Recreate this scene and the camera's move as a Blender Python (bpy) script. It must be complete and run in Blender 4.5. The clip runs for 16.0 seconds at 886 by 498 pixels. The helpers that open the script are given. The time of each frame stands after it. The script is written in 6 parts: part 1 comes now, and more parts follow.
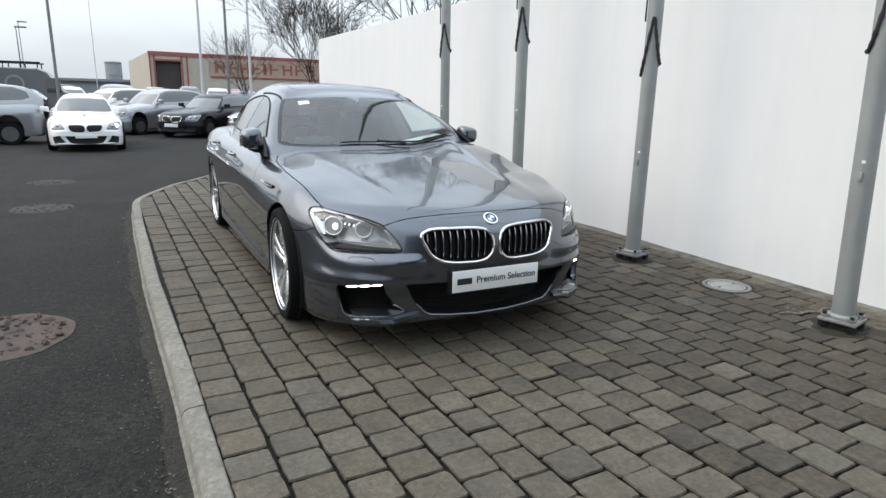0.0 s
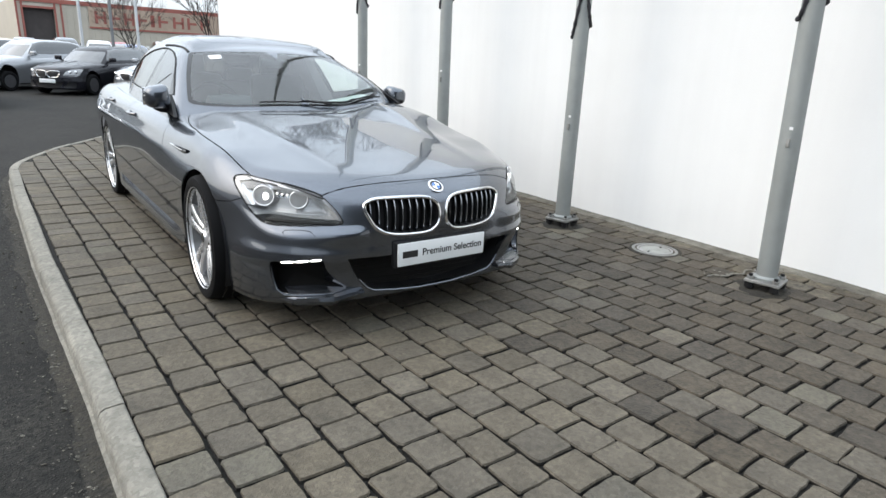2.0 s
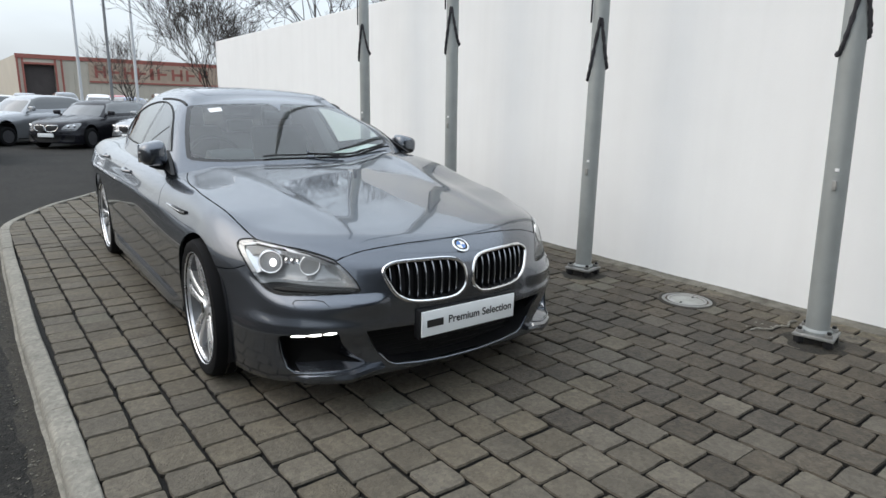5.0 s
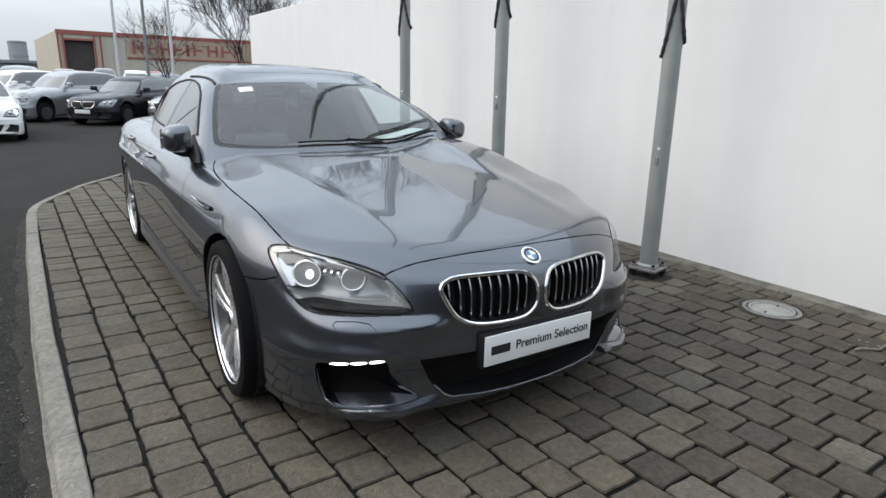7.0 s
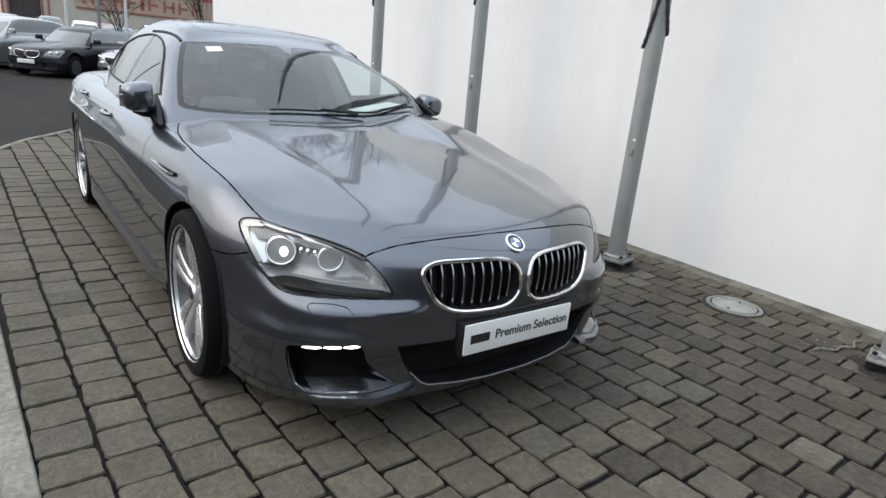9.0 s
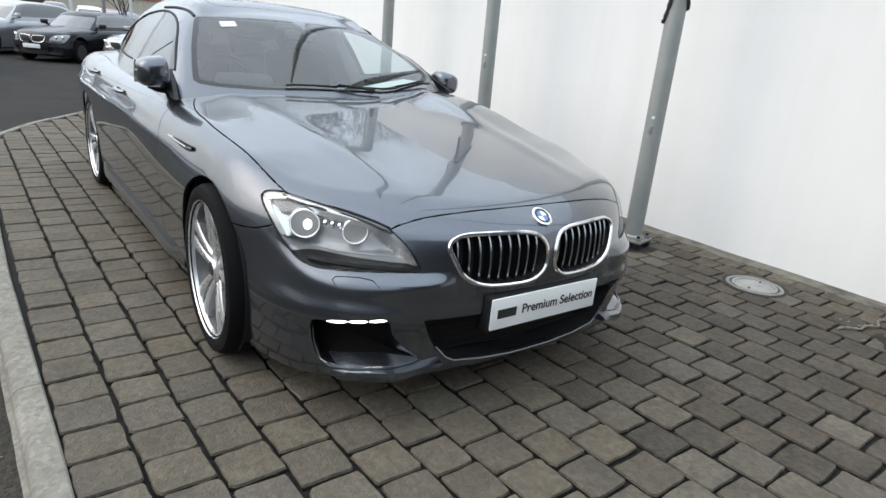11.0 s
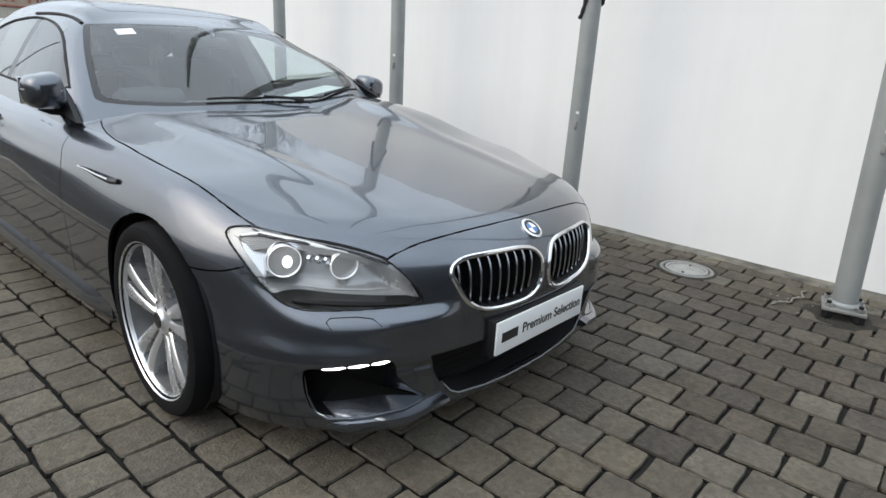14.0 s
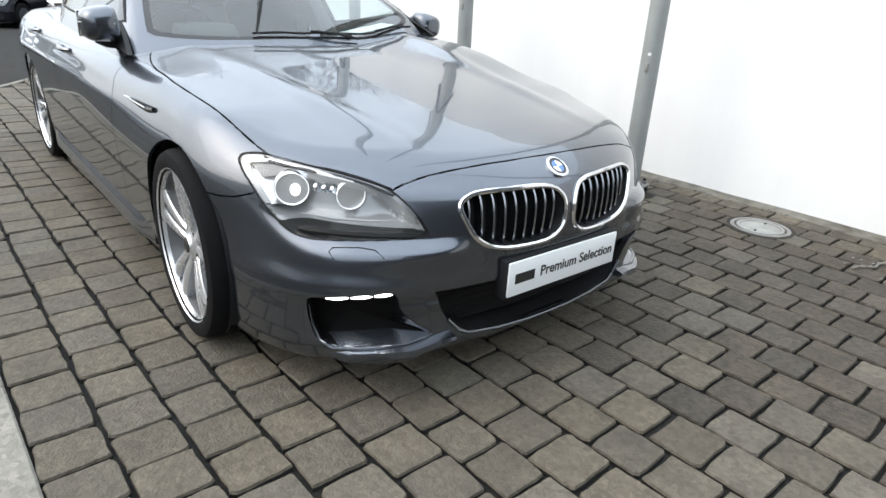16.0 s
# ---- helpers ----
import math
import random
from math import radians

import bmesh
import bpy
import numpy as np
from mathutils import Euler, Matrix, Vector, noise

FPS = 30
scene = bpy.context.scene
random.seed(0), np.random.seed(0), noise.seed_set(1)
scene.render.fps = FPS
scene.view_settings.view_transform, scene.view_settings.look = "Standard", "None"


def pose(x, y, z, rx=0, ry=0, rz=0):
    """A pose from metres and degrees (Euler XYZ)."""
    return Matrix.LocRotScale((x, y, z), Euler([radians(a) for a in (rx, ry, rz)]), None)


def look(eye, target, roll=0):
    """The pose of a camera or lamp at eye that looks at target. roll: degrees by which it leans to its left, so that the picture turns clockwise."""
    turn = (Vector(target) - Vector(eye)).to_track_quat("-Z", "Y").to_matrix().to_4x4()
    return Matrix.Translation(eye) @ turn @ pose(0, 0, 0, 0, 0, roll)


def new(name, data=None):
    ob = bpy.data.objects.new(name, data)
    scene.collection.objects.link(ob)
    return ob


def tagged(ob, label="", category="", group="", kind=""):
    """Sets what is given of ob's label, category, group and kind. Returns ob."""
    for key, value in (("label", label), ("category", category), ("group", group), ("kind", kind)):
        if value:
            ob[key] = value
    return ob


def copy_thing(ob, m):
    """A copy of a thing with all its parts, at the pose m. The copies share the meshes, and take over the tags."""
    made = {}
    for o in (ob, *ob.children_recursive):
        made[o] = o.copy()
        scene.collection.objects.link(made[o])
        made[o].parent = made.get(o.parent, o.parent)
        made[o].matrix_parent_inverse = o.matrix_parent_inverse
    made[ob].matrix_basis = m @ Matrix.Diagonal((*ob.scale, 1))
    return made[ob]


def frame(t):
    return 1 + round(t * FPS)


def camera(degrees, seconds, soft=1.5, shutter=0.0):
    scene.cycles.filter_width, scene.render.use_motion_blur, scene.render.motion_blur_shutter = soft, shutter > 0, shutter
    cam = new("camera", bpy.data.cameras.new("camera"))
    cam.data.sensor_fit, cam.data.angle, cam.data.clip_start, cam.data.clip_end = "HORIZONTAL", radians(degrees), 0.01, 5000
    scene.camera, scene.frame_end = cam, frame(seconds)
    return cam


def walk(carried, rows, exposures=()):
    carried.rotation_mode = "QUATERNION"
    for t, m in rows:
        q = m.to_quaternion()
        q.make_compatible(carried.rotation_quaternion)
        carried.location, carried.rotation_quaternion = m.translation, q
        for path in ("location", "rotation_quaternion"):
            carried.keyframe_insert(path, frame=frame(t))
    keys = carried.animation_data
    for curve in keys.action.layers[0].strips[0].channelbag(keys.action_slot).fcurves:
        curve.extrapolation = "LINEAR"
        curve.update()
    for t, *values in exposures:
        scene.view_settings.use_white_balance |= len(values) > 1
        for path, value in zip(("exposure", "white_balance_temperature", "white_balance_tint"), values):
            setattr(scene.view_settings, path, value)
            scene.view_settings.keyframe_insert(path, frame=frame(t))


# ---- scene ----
cam = camera(71.9, 16.0)
PATH = [
    (0, (-1.675, -2.605, 1.305), (-0.78, -0.881, 0.828), 1.3),
    (0.5, (-1.694, -2.553, 1.302), (-0.811, -0.842, 0.762), 1.1),
    (1, (-1.741, -2.472, 1.288), (-0.789, -0.818, 0.691), 1.6),
    (1.5, (-1.771, -2.409, 1.299), (-0.678, -0.83, 0.74), 2.3),
    (2, (-1.729, -2.34, 1.283), (-0.592, -0.801, 0.702), 2.7),
    (2.5, (-1.619, -2.246, 1.299), (-0.517, -0.671, 0.746), 1.8),
    (3, (-1.534, -2.185, 1.304), (-0.48, -0.558, 0.81), 0.4),
    (5.3, (-1.651, -1.954, 1.297), (-0.489, -0.39, 0.847), 1.2),
    (5.5, (-1.635, -1.909, 1.292), (-0.53, -0.31, 0.821), 0.2),
    (6, (-1.545, -1.8, 1.3), (-0.491, -0.175, 0.802), -0.7),
    (6.5, (-1.481, -1.704, 1.302), (-0.455, -0.073, 0.768), -0.6),
    (7, (-1.491, -1.565, 1.313), (-0.424, 0.043, 0.791), 1.4),
    (7.5, (-1.513, -1.452, 1.313), (-0.343, 0.089, 0.807), 0.1),
    (8, (-1.496, -1.42, 1.309), (-0.332, 0.124, 0.8), 2.2),
    (8.5, (-1.5, -1.426, 1.293), (-0.355, 0.11, 0.721), 3.1),
    (9, (-1.518, -1.435, 1.3), (-0.339, 0.072, 0.719), 5.6),
    (11.3, (-1.556, -1.344, 1.235), (-0.405, 0.159, 0.59), 5.3),
    (11.5, (-1.554, -1.3, 1.26), (-0.396, 0.181, 0.577), 4.6),
    (12, (-1.502, -1.158, 1.246), (-0.346, 0.301, 0.513), 2.5),
    (12.5, (-1.509, -1.077, 1.248), (-0.269, 0.328, 0.549), 2.2),
    (13, (-1.637, -1.015, 1.244), (-0.266, 0.3, 0.618), 3.5),
    (13.5, (-1.696, -0.988, 1.241), (-0.27, 0.275, 0.632), 5.2),
    (14, (-1.69, -1.001, 1.242), (-0.255, 0.253, 0.635), 3.6),
    (14.5, (-1.631, -1.039, 1.234), (-0.226, 0.261, 0.653), 3.9),
    (15, (-1.552, -1.092, 1.23), (-0.241, 0.272, 0.581), 4.0),
    (15.5, (-1.514, -1.129, 1.21), (-0.285, 0.286, 0.511), 4.4),
    (16, (-1.496, -1.135, 1.176), (-0.296, 0.274, 0.418), 3.2),
]
walk(cam, [(t, look(eye, target, roll)) for t, eye, target, roll in PATH],
     [(0, .68), (1, .98), (2.5, .98), (3, .75), (5.5, .58), (7, .56), (7.5, .48), (8.5, .48), (9, .64), (11.5, .90), (12, 1.06), (12.5, .90), (13, .72), (14.5, .66), (15, .70), (15.5, .85), (16, 1.2)])


# ---- daylight: an even overcast sky, brighter overhead, with a faint sun behind it ----
world = bpy.data.worlds.new("overcast")
scene.world = world
world.use_nodes = True
wn, wl = world.node_tree.nodes, world.node_tree.links
wn.clear()
w_out = wn.new("ShaderNodeOutputWorld")
w_bg = wn.new("ShaderNodeBackground")
w_sky = wn.new("ShaderNodeTexSky")
w_sky.sky_type, w_sky.sun_disc = "NISHITA", False
w_sky.sun_elevation, w_sky.sun_rotation = radians(38), radians(297)
w_sky.air_density, w_sky.dust_density, w_sky.ozone_density = 1.0, 6.0, 1.0
w_co = wn.new("ShaderNodeTexCoord")
w_sep = wn.new("ShaderNodeSeparateXYZ")
w_ramp = wn.new("ShaderNodeMapRange")
w_ramp.inputs["From Min"].default_value, w_ramp.inputs["From Max"].default_value = 0.0, 1.0
w_ramp.inputs["To Min"].default_value, w_ramp.inputs["To Max"].default_value = .50, 1.24
w_map = wn.new("ShaderNodeMapping")
w_map.inputs["Scale"].default_value = (1.0, 1.0, 3.5)
w_noise = wn.new("ShaderNodeTexNoise")
w_noise.inputs["Scale"].default_value, w_noise.inputs["Detail"].default_value = 2.2, 5.0
w_cloud = wn.new("ShaderNodeMapRange")
w_cloud.inputs["From Min"].default_value, w_cloud.inputs["From Max"].default_value = .3, .7
w_cloud.inputs["To Min"].default_value, w_cloud.inputs["To Max"].default_value = .84, 1.14
w_mul = wn.new("ShaderNodeMath")
w_mul.operation = "MULTIPLY"
w_tint = wn.new("ShaderNodeMix")
w_tint.data_type, w_tint.blend_type = "RGBA", "MULTIPLY"
w_tint.inputs[0].default_value = 1.0
w_tint.inputs[7].default_value = (.885, .98, 1.07, 1)
w_mix = wn.new("ShaderNodeMix")
w_mix.data_type, w_mix.blend_type = "RGBA", "MIX"
w_mix.inputs[0].default_value = .04
wl.new(w_co.outputs["Generated"], w_sep.inputs[0])
wl.new(w_sep.outputs["Z"], w_ramp.inputs["Value"])
wl.new(w_co.outputs["Generated"], w_map.inputs["Vector"])
wl.new(w_map.outputs[0], w_noise.inputs["Vector"])
wl.new(w_noise.outputs["Fac"], w_cloud.inputs["Value"])
wl.new(w_ramp.outputs[0], w_mul.inputs[0])
wl.new(w_cloud.outputs[0], w_mul.inputs[1])
wl.new(w_mul.outputs[0], w_tint.inputs[6])
wl.new(w_tint.outputs[2], w_mix.inputs[6])
wl.new(w_sky.outputs[0], w_mix.inputs[7])
wl.new(w_mix.outputs[2], w_bg.inputs["Color"])
wl.new(w_bg.outputs[0], w_out.inputs["Surface"])

sun = new("sun", bpy.data.lights.new("sun", "SUN"))
sun.data.energy, sun.data.angle, sun.data.color = .27, radians(60), (1.0, .985, .96)
sun.matrix_world = look((0, 0, 0), (.70, -.35, -.62))


# ---- materials ----
def mat(name, colour, rough=.6, metal=0.0, vary=.0, scale=8.0, bump=.0, bump_scale=60.0, coat=0.0, second=None, spread=.0, emit=0.0, spec=.5, chips=0.0, chip_scale=90.0, place=False):
    """A surface with two scales of variation in colour, and grain as relief."""
    m = bpy.data.materials.new(name)
    m.use_nodes = True
    n, l = m.node_tree.nodes, m.node_tree.links
    b = n["Principled BSDF"]
    b.inputs["Base Color"].default_value = (*colour, 1)
    b.inputs["Roughness"].default_value, b.inputs["Metallic"].default_value = rough, metal
    b.inputs["Coat Weight"].default_value, b.inputs["Coat Roughness"].default_value = coat, .02
    b.inputs["Specular IOR Level"].default_value = spec
    if emit:
        b.inputs["Emission Color"].default_value, b.inputs["Emission Strength"].default_value = (1, .99, .96, 1), emit
    co = n.new("ShaderNodeNewGeometry" if place else "ShaderNodeTexCoord")
    where = co.outputs["Position" if place else "Object"]
    if vary or second:
        big, small = n.new("ShaderNodeTexNoise"), n.new("ShaderNodeTexNoise")
        big.inputs["Scale"].default_value, big.inputs["Detail"].default_value = scale * .18, 4
        small.inputs["Scale"].default_value, small.inputs["Detail"].default_value = scale, 6
        mix = n.new("ShaderNodeMath")
        mix.operation = "MULTIPLY_ADD"
        mix.inputs[1].default_value = .5
        half = n.new("ShaderNodeMath")
        half.operation = "MULTIPLY"
        half.inputs[1].default_value = .5
        l.new(where, big.inputs["Vector"])
        l.new(where, small.inputs["Vector"])
        l.new(small.outputs["Fac"], half.inputs[0])
        l.new(big.outputs["Fac"], mix.inputs[0])
        l.new(half.outputs[0], mix.inputs[2])
        ramp = n.new("ShaderNodeValToRGB")
        dark = second or tuple(c * (1 - vary) for c in colour)
        light = colour if second else tuple(min(1, c * (1 + vary)) for c in colour)
        ramp.color_ramp.elements[0].position, ramp.color_ramp.elements[1].position = .36, .64
        ramp.color_ramp.elements[0].color, ramp.color_ramp.elements[1].color = (*dark, 1), (*light, 1)
        l.new(mix.outputs[0], ramp.inputs["Fac"])
        last = ramp.outputs["Color"]
        if spread:
            info, hsv, ran = n.new("ShaderNodeObjectInfo"), n.new("ShaderNodeHueSaturation"), n.new("ShaderNodeMapRange")
            isl, add = n.new("ShaderNodeNewGeometry"), n.new("ShaderNodeMath")
            add.operation = "ADD"
            wrap = n.new("ShaderNodeMath")
            wrap.operation = "FRACT"
            l.new(info.outputs["Random"], add.inputs[0])
            l.new(isl.outputs["Random Per Island"], add.inputs[1])
            l.new(add.outputs[0], wrap.inputs[0])
            ran.inputs["To Min"].default_value, ran.inputs["To Max"].default_value = 1 - spread, 1 + spread
            l.new(wrap.outputs[0], ran.inputs["Value"])
            l.new(ran.outputs[0], hsv.inputs["Value"])
            # some pieces browner, some greyer
            many, part_of, sat = n.new("ShaderNodeMath"), n.new("ShaderNodeMath"), n.new("ShaderNodeMapRange")
            many.operation, part_of.operation = "MULTIPLY", "FRACT"
            many.inputs[1].default_value = 7.13
            sat.inputs["To Min"].default_value, sat.inputs["To Max"].default_value = .90, 1.14
            l.new(wrap.outputs[0], many.inputs[0])
            l.new(many.outputs[0], part_of.inputs[0])
            l.new(part_of.outputs[0], sat.inputs["Value"])
            l.new(sat.outputs[0], hsv.inputs["Saturation"])
            l.new(last, hsv.inputs["Color"])
            last = hsv.outputs["Color"]
        if chips:
            # single stones of the mix, lighter and darker
            cell, val, cr = n.new("ShaderNodeTexVoronoi"), n.new("ShaderNodeHueSaturation"), n.new("ShaderNodeMapRange")
            cell.inputs["Scale"].default_value = chip_scale
            cr.inputs["To Min"].default_value, cr.inputs["To Max"].default_value = 1 - chips, 1 + chips * 1.3
            l.new(where, cell.inputs["Vector"])
            l.new(cell.outputs["Color"], cr.inputs["Value"])
            l.new(cr.outputs[0], val.inputs["Value"])
            l.new(last, val.inputs["Color"])
            last = val.outputs["Color"]
        l.new(last, b.inputs["Base Color"])
        rr = n.new("ShaderNodeMapRange")
        rr.inputs["To Min"].default_value, rr.inputs["To Max"].default_value = max(0, rough - .08), min(1, rough + .08)
        l.new(small.outputs["Fac"], rr.inputs["Value"])
        l.new(rr.outputs[0], b.inputs["Roughness"])
    if bump:
        g, bp = n.new("ShaderNodeTexNoise"), n.new("ShaderNodeBump")
        g.inputs["Scale"].default_value, g.inputs["Detail"].default_value = bump_scale, 5
        bp.inputs["Strength"].default_value, bp.inputs["Distance"].default_value = min(1, bump * 1.0), .01
        l.new(where, g.inputs["Vector"])
        l.new(g.outputs["Fac"], bp.inputs["Height"])
        l.new(bp.outputs[0], b.inputs["Normal"])
    return m


def glass(name, tint, base=.11, edge=1.0):
    """Thin window glass: see-through, with the mirror of its surface."""
    m = bpy.data.materials.new(name)
    m.use_nodes = True
    n, l = m.node_tree.nodes, m.node_tree.links
    n.remove(n["Principled BSDF"])
    clear, shine, mix, fr = n.new("ShaderNodeBsdfTransparent"), n.new("ShaderNodeBsdfGlossy"), n.new("ShaderNodeMixShader"), n.new("ShaderNodeLayerWeight")
    clear.inputs["Color"].default_value = (*tint, 1)
    shine.inputs["Roughness"].default_value = .01
    fr.inputs["Blend"].default_value = .5
    steep, gloss = n.new("ShaderNodeMath"), n.new("ShaderNodeMath")
    steep.operation, gloss.operation = "POWER", "MULTIPLY_ADD"
    steep.inputs[1].default_value = 4.0
    gloss.inputs[1].default_value, gloss.inputs[2].default_value = edge, base
    l.new(fr.outputs["Facing"], steep.inputs[0])
    l.new(steep.outputs[0], gloss.inputs[0])
    l.new(gloss.outputs[0], mix.inputs[0])
    l.new(clear.outputs[0], mix.inputs[1])
    l.new(shine.outputs[0], mix.inputs[2])
    l.new(mix.outputs[0], n["Material Output"].inputs["Surface"])
    return m


def car_paint(name, colour, metal=.75, flake=.25):
    """Metallic base under clear lacquer, with fine flakes and a little dust."""
    m = mat(name, colour, .27, metal, coat=1.0)
    n, l = m.node_tree.nodes, m.node_tree.links
    b = n["Principled BSDF"]
    co = n.new("ShaderNodeTexCoord")
    fl = n.new("ShaderNodeTexVoronoi")
    fl.inputs["Scale"].default_value = 900
    ran = n.new("ShaderNodeMapRange")
    ran.inputs["To Min"].default_value, ran.inputs["To Max"].default_value = 1 - flake, 1 + flake
    hsv = n.new("ShaderNodeHueSaturation")
    hsv.inputs["Color"].default_value = (*colour, 1)
    l.new(co.outputs["Object"], fl.inputs["Vector"])
    l.new(fl.outputs["Color"], ran.inputs["Value"])
    l.new(ran.outputs[0], hsv.inputs["Value"])
    l.new(hsv.outputs[0], b.inputs["Base Color"])
    du, dr = n.new("ShaderNodeTexNoise"), n.new("ShaderNodeMapRange")
    du.inputs["Scale"].default_value, du.inputs["Detail"].default_value = 3.0, 6
    dr.inputs["To Min"].default_value, dr.inputs["To Max"].default_value = .008, .04
    l.new(co.outputs["Object"], du.inputs["Vector"])
    l.new(du.outputs["Fac"], dr.inputs["Value"])
    l.new(dr.outputs[0], b.inputs["Coat Roughness"])
    return m


PAINT = car_paint("grey_metallic_paint", (.104, .116, .136), .94)
GLASS = glass("window_glass", (.72, .82, .79))
DARK_GLASS = glass("tinted_glass", (.80, .85, .84))
LENS = glass("lamp_cover", (.95, .96, .96), .035, .5)
BLACK_GLOSS = mat("black_gloss_plastic", (.012, .012, .013), .18)
RUBBER = mat("black_plastic", (.010, .010, .011), .6, spec=.3, vary=.2, scale=30)
CHROME = mat("chrome", (.82, .83, .85), .10, 1.0)
SLAT = mat("satin_chrome", (.30, .31, .325), .24, 1.0)
LAMP_GREY = mat("lamp_grey", (.33, .335, .34), .25, .35, vary=.2, scale=20)
HALO = mat("light_ring", (.80, .82, .85), .12, .5, emit=.25)
BROW = mat("lit_brow", (.70, .72, .74), .3, emit=.16)
FLANGE = mat("satin_flange", (.30, .31, .32), .34, .7, vary=.2, scale=30)
DUCT = mat("duct_black", (.004, .004, .004), .8, spec=.05)
SILVERED = mat("silvered_reflector", (.66, .67, .69), .24, .7, vary=.12, scale=24)
FROST = mat("frosted_bar", (.6, .62, .64), .3)
LIT = mat("lit_lamp", (.95, .95, .95), .3, emit=7.0)
CORE = mat("lit_core_white", (.85, .86, .88), .12, .3, emit=1.3)
BALL = mat("projector_lens", (.55, .58, .60), .06, .85)
BLUE = mat("blue_enamel", (.03, .14, .42), .15, coat=1)
WHITE = mat("white_card", (.80, .80, .80), .5)
PLATE = mat("plate_white", (.74, .76, .76), .35, vary=.03, scale=6)
INK = mat("black_ink", (.015, .015, .015), .5)
LEATHER = mat("pale_leather", (.15, .149, .142), .45, vary=.08, scale=12, bump=.1, bump_scale=200)
CABIN_DARK = mat("cabin_plastic", (.045, .045, .048), .6, vary=.15, scale=20)
# lighter than the dark trim: sky reflected in the windscreen is put into this grey
DASH = mat("dashboard_grey", (.12, .12, .122), .6, vary=.12, scale=20)
SEAL = mat("black_seal", (.006, .006, .006), .5, spec=.25)
TYRE = mat("tyre_rubber", (.005, .005, .0055), .85, spec=.15, vary=.25, scale=20, bump=.15, bump_scale=120)
ALLOY = mat("alloy", (.74, .75, .77), .28, .85, vary=.06, scale=14)
# darker copy of the alloy: the barrel's shade is put into the colour
SHADED_ALLOY = mat("shaded_alloy", (.20, .20, .20), .42, .7, vary=.2, scale=20)
DISC = mat("brake_steel", (.16, .155, .15), .35, .9, vary=.1, scale=40)
PAVER = mat("paver_concrete", (.096, .083, .0625), .85, vary=.24, scale=30, bump=.8, bump_scale=110, spread=.13, chips=.20, chip_scale=70, place=True)
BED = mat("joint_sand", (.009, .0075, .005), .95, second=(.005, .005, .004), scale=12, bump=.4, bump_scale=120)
KERB = mat("kerb_concrete", (.185, .176, .150), .88, vary=.24, scale=11, bump=.6, bump_scale=90, chips=.22, chip_scale=60)
ASPHALT = mat("asphalt", (.0175, .0165, .0140), .88, second=(.0055, .0053, .0045), scale=7, bump=1.0, bump_scale=110, chips=.95, chip_scale=70, spec=.3)
PALE = mat("pale_concrete", (.30, .30, .29), .8, vary=.14, scale=16, bump=.3, bump_scale=120)
PALE_WORN = mat("worn_pale_metal", (.36, .365, .345), .6, .1, second=(.20, .205, .19), scale=14, bump=.3, bump_scale=90)
# dark surface of the unseen block that the bumper reflects
DARK_BACKDROP = mat("dark_backdrop", (.035, .038, .042), .25, vary=.2, scale=.6)
LICHEN = mat("lichen_paver", (.118, .108, .082), .88, second=(.080, .072, .058), scale=9, bump=.8, bump_scale=100, chips=.2, chip_scale=70, place=True)
# brown staining by the wall, with shade before the nose put into the colour
STAINED_DIM = mat("stained_dim_paver", (.062, .0525, .0395), .88, vary=.30, scale=26, bump=.9, bump_scale=90, spread=.18, chips=.25, chip_scale=70, place=True)
RENDER = mat("white_render", (.775, .785, .785), .75, vary=.018, scale=3, bump=.06, bump_scale=60)


def rain_streaks(m):
    """Faint upright streaks left by rain on the render."""
    n, l = m.node_tree.nodes, m.node_tree.links
    b = n["Principled BSDF"]
    co, mp, nz, rg, hs = n.new("ShaderNodeTexCoord"), n.new("ShaderNodeMapping"), n.new("ShaderNodeTexNoise"), n.new("ShaderNodeMapRange"), n.new("ShaderNodeHueSaturation")
    mp.inputs["Scale"].default_value = (1.0, 5.0, .22)
    nz.inputs["Scale"].default_value, nz.inputs["Detail"].default_value = 1.3, 7
    rg.inputs["From Min"].default_value, rg.inputs["From Max"].default_value = .25, .6
    rg.inputs["To Min"].default_value, rg.inputs["To Max"].default_value = .968, 1.0
    old = b.inputs["Base Color"].links[0].from_socket
    l.new(co.outputs["Object"], mp.inputs["Vector"])
    l.new(mp.outputs[0], nz.inputs["Vector"])
    l.new(nz.outputs["Fac"], rg.inputs["Value"])
    l.new(rg.outputs[0], hs.inputs["Value"])
    l.new(old, hs.inputs["Color"])
    l.new(hs.outputs["Color"], b.inputs["Base Color"])


rain_streaks(RENDER)
POLE = mat("galvanised_pole", (.272, .288, .282), .55, .25, vary=.10, scale=9, bump=.06, bump_scale=90)
STEEL = mat("weathered_steel", (.26, .26, .25), .55, .5, vary=.25, scale=20, bump=.3, bump_scale=90)
RUST = mat("rust_stain", (.060, .050, .044), .9, second=(.105, .072, .062), scale=26, bump=.8, bump_scale=90)
DUSTED = mat("dusted_cover", (.046, .041, .035), .9, second=(.026, .025, .022), scale=20, bump=.8, bump_scale=90)
MOSS = mat("mossy_grit", (.215, .203, .172), .95, second=(.058, .052, .040), scale=11, bump=.9, bump_scale=70)
SILT = mat("dark_silt", (.030, .026, .019), .95, second=(.012, .011, .008), scale=18, bump=1.0, bump_scale=80, chips=.6, chip_scale=80)
CHIP = mat("stone_chips", (.075, .070, .060), .9, vary=.3, scale=30, spread=.6)
ROPE = mat("dark_rope", (.030, .029, .034), .9, vary=.3, scale=40, bump=.6, bump_scale=200)
BARK = mat("bark", (.042, .036, .031), .95, vary=.3, scale=10, bump=.6, bump_scale=40)
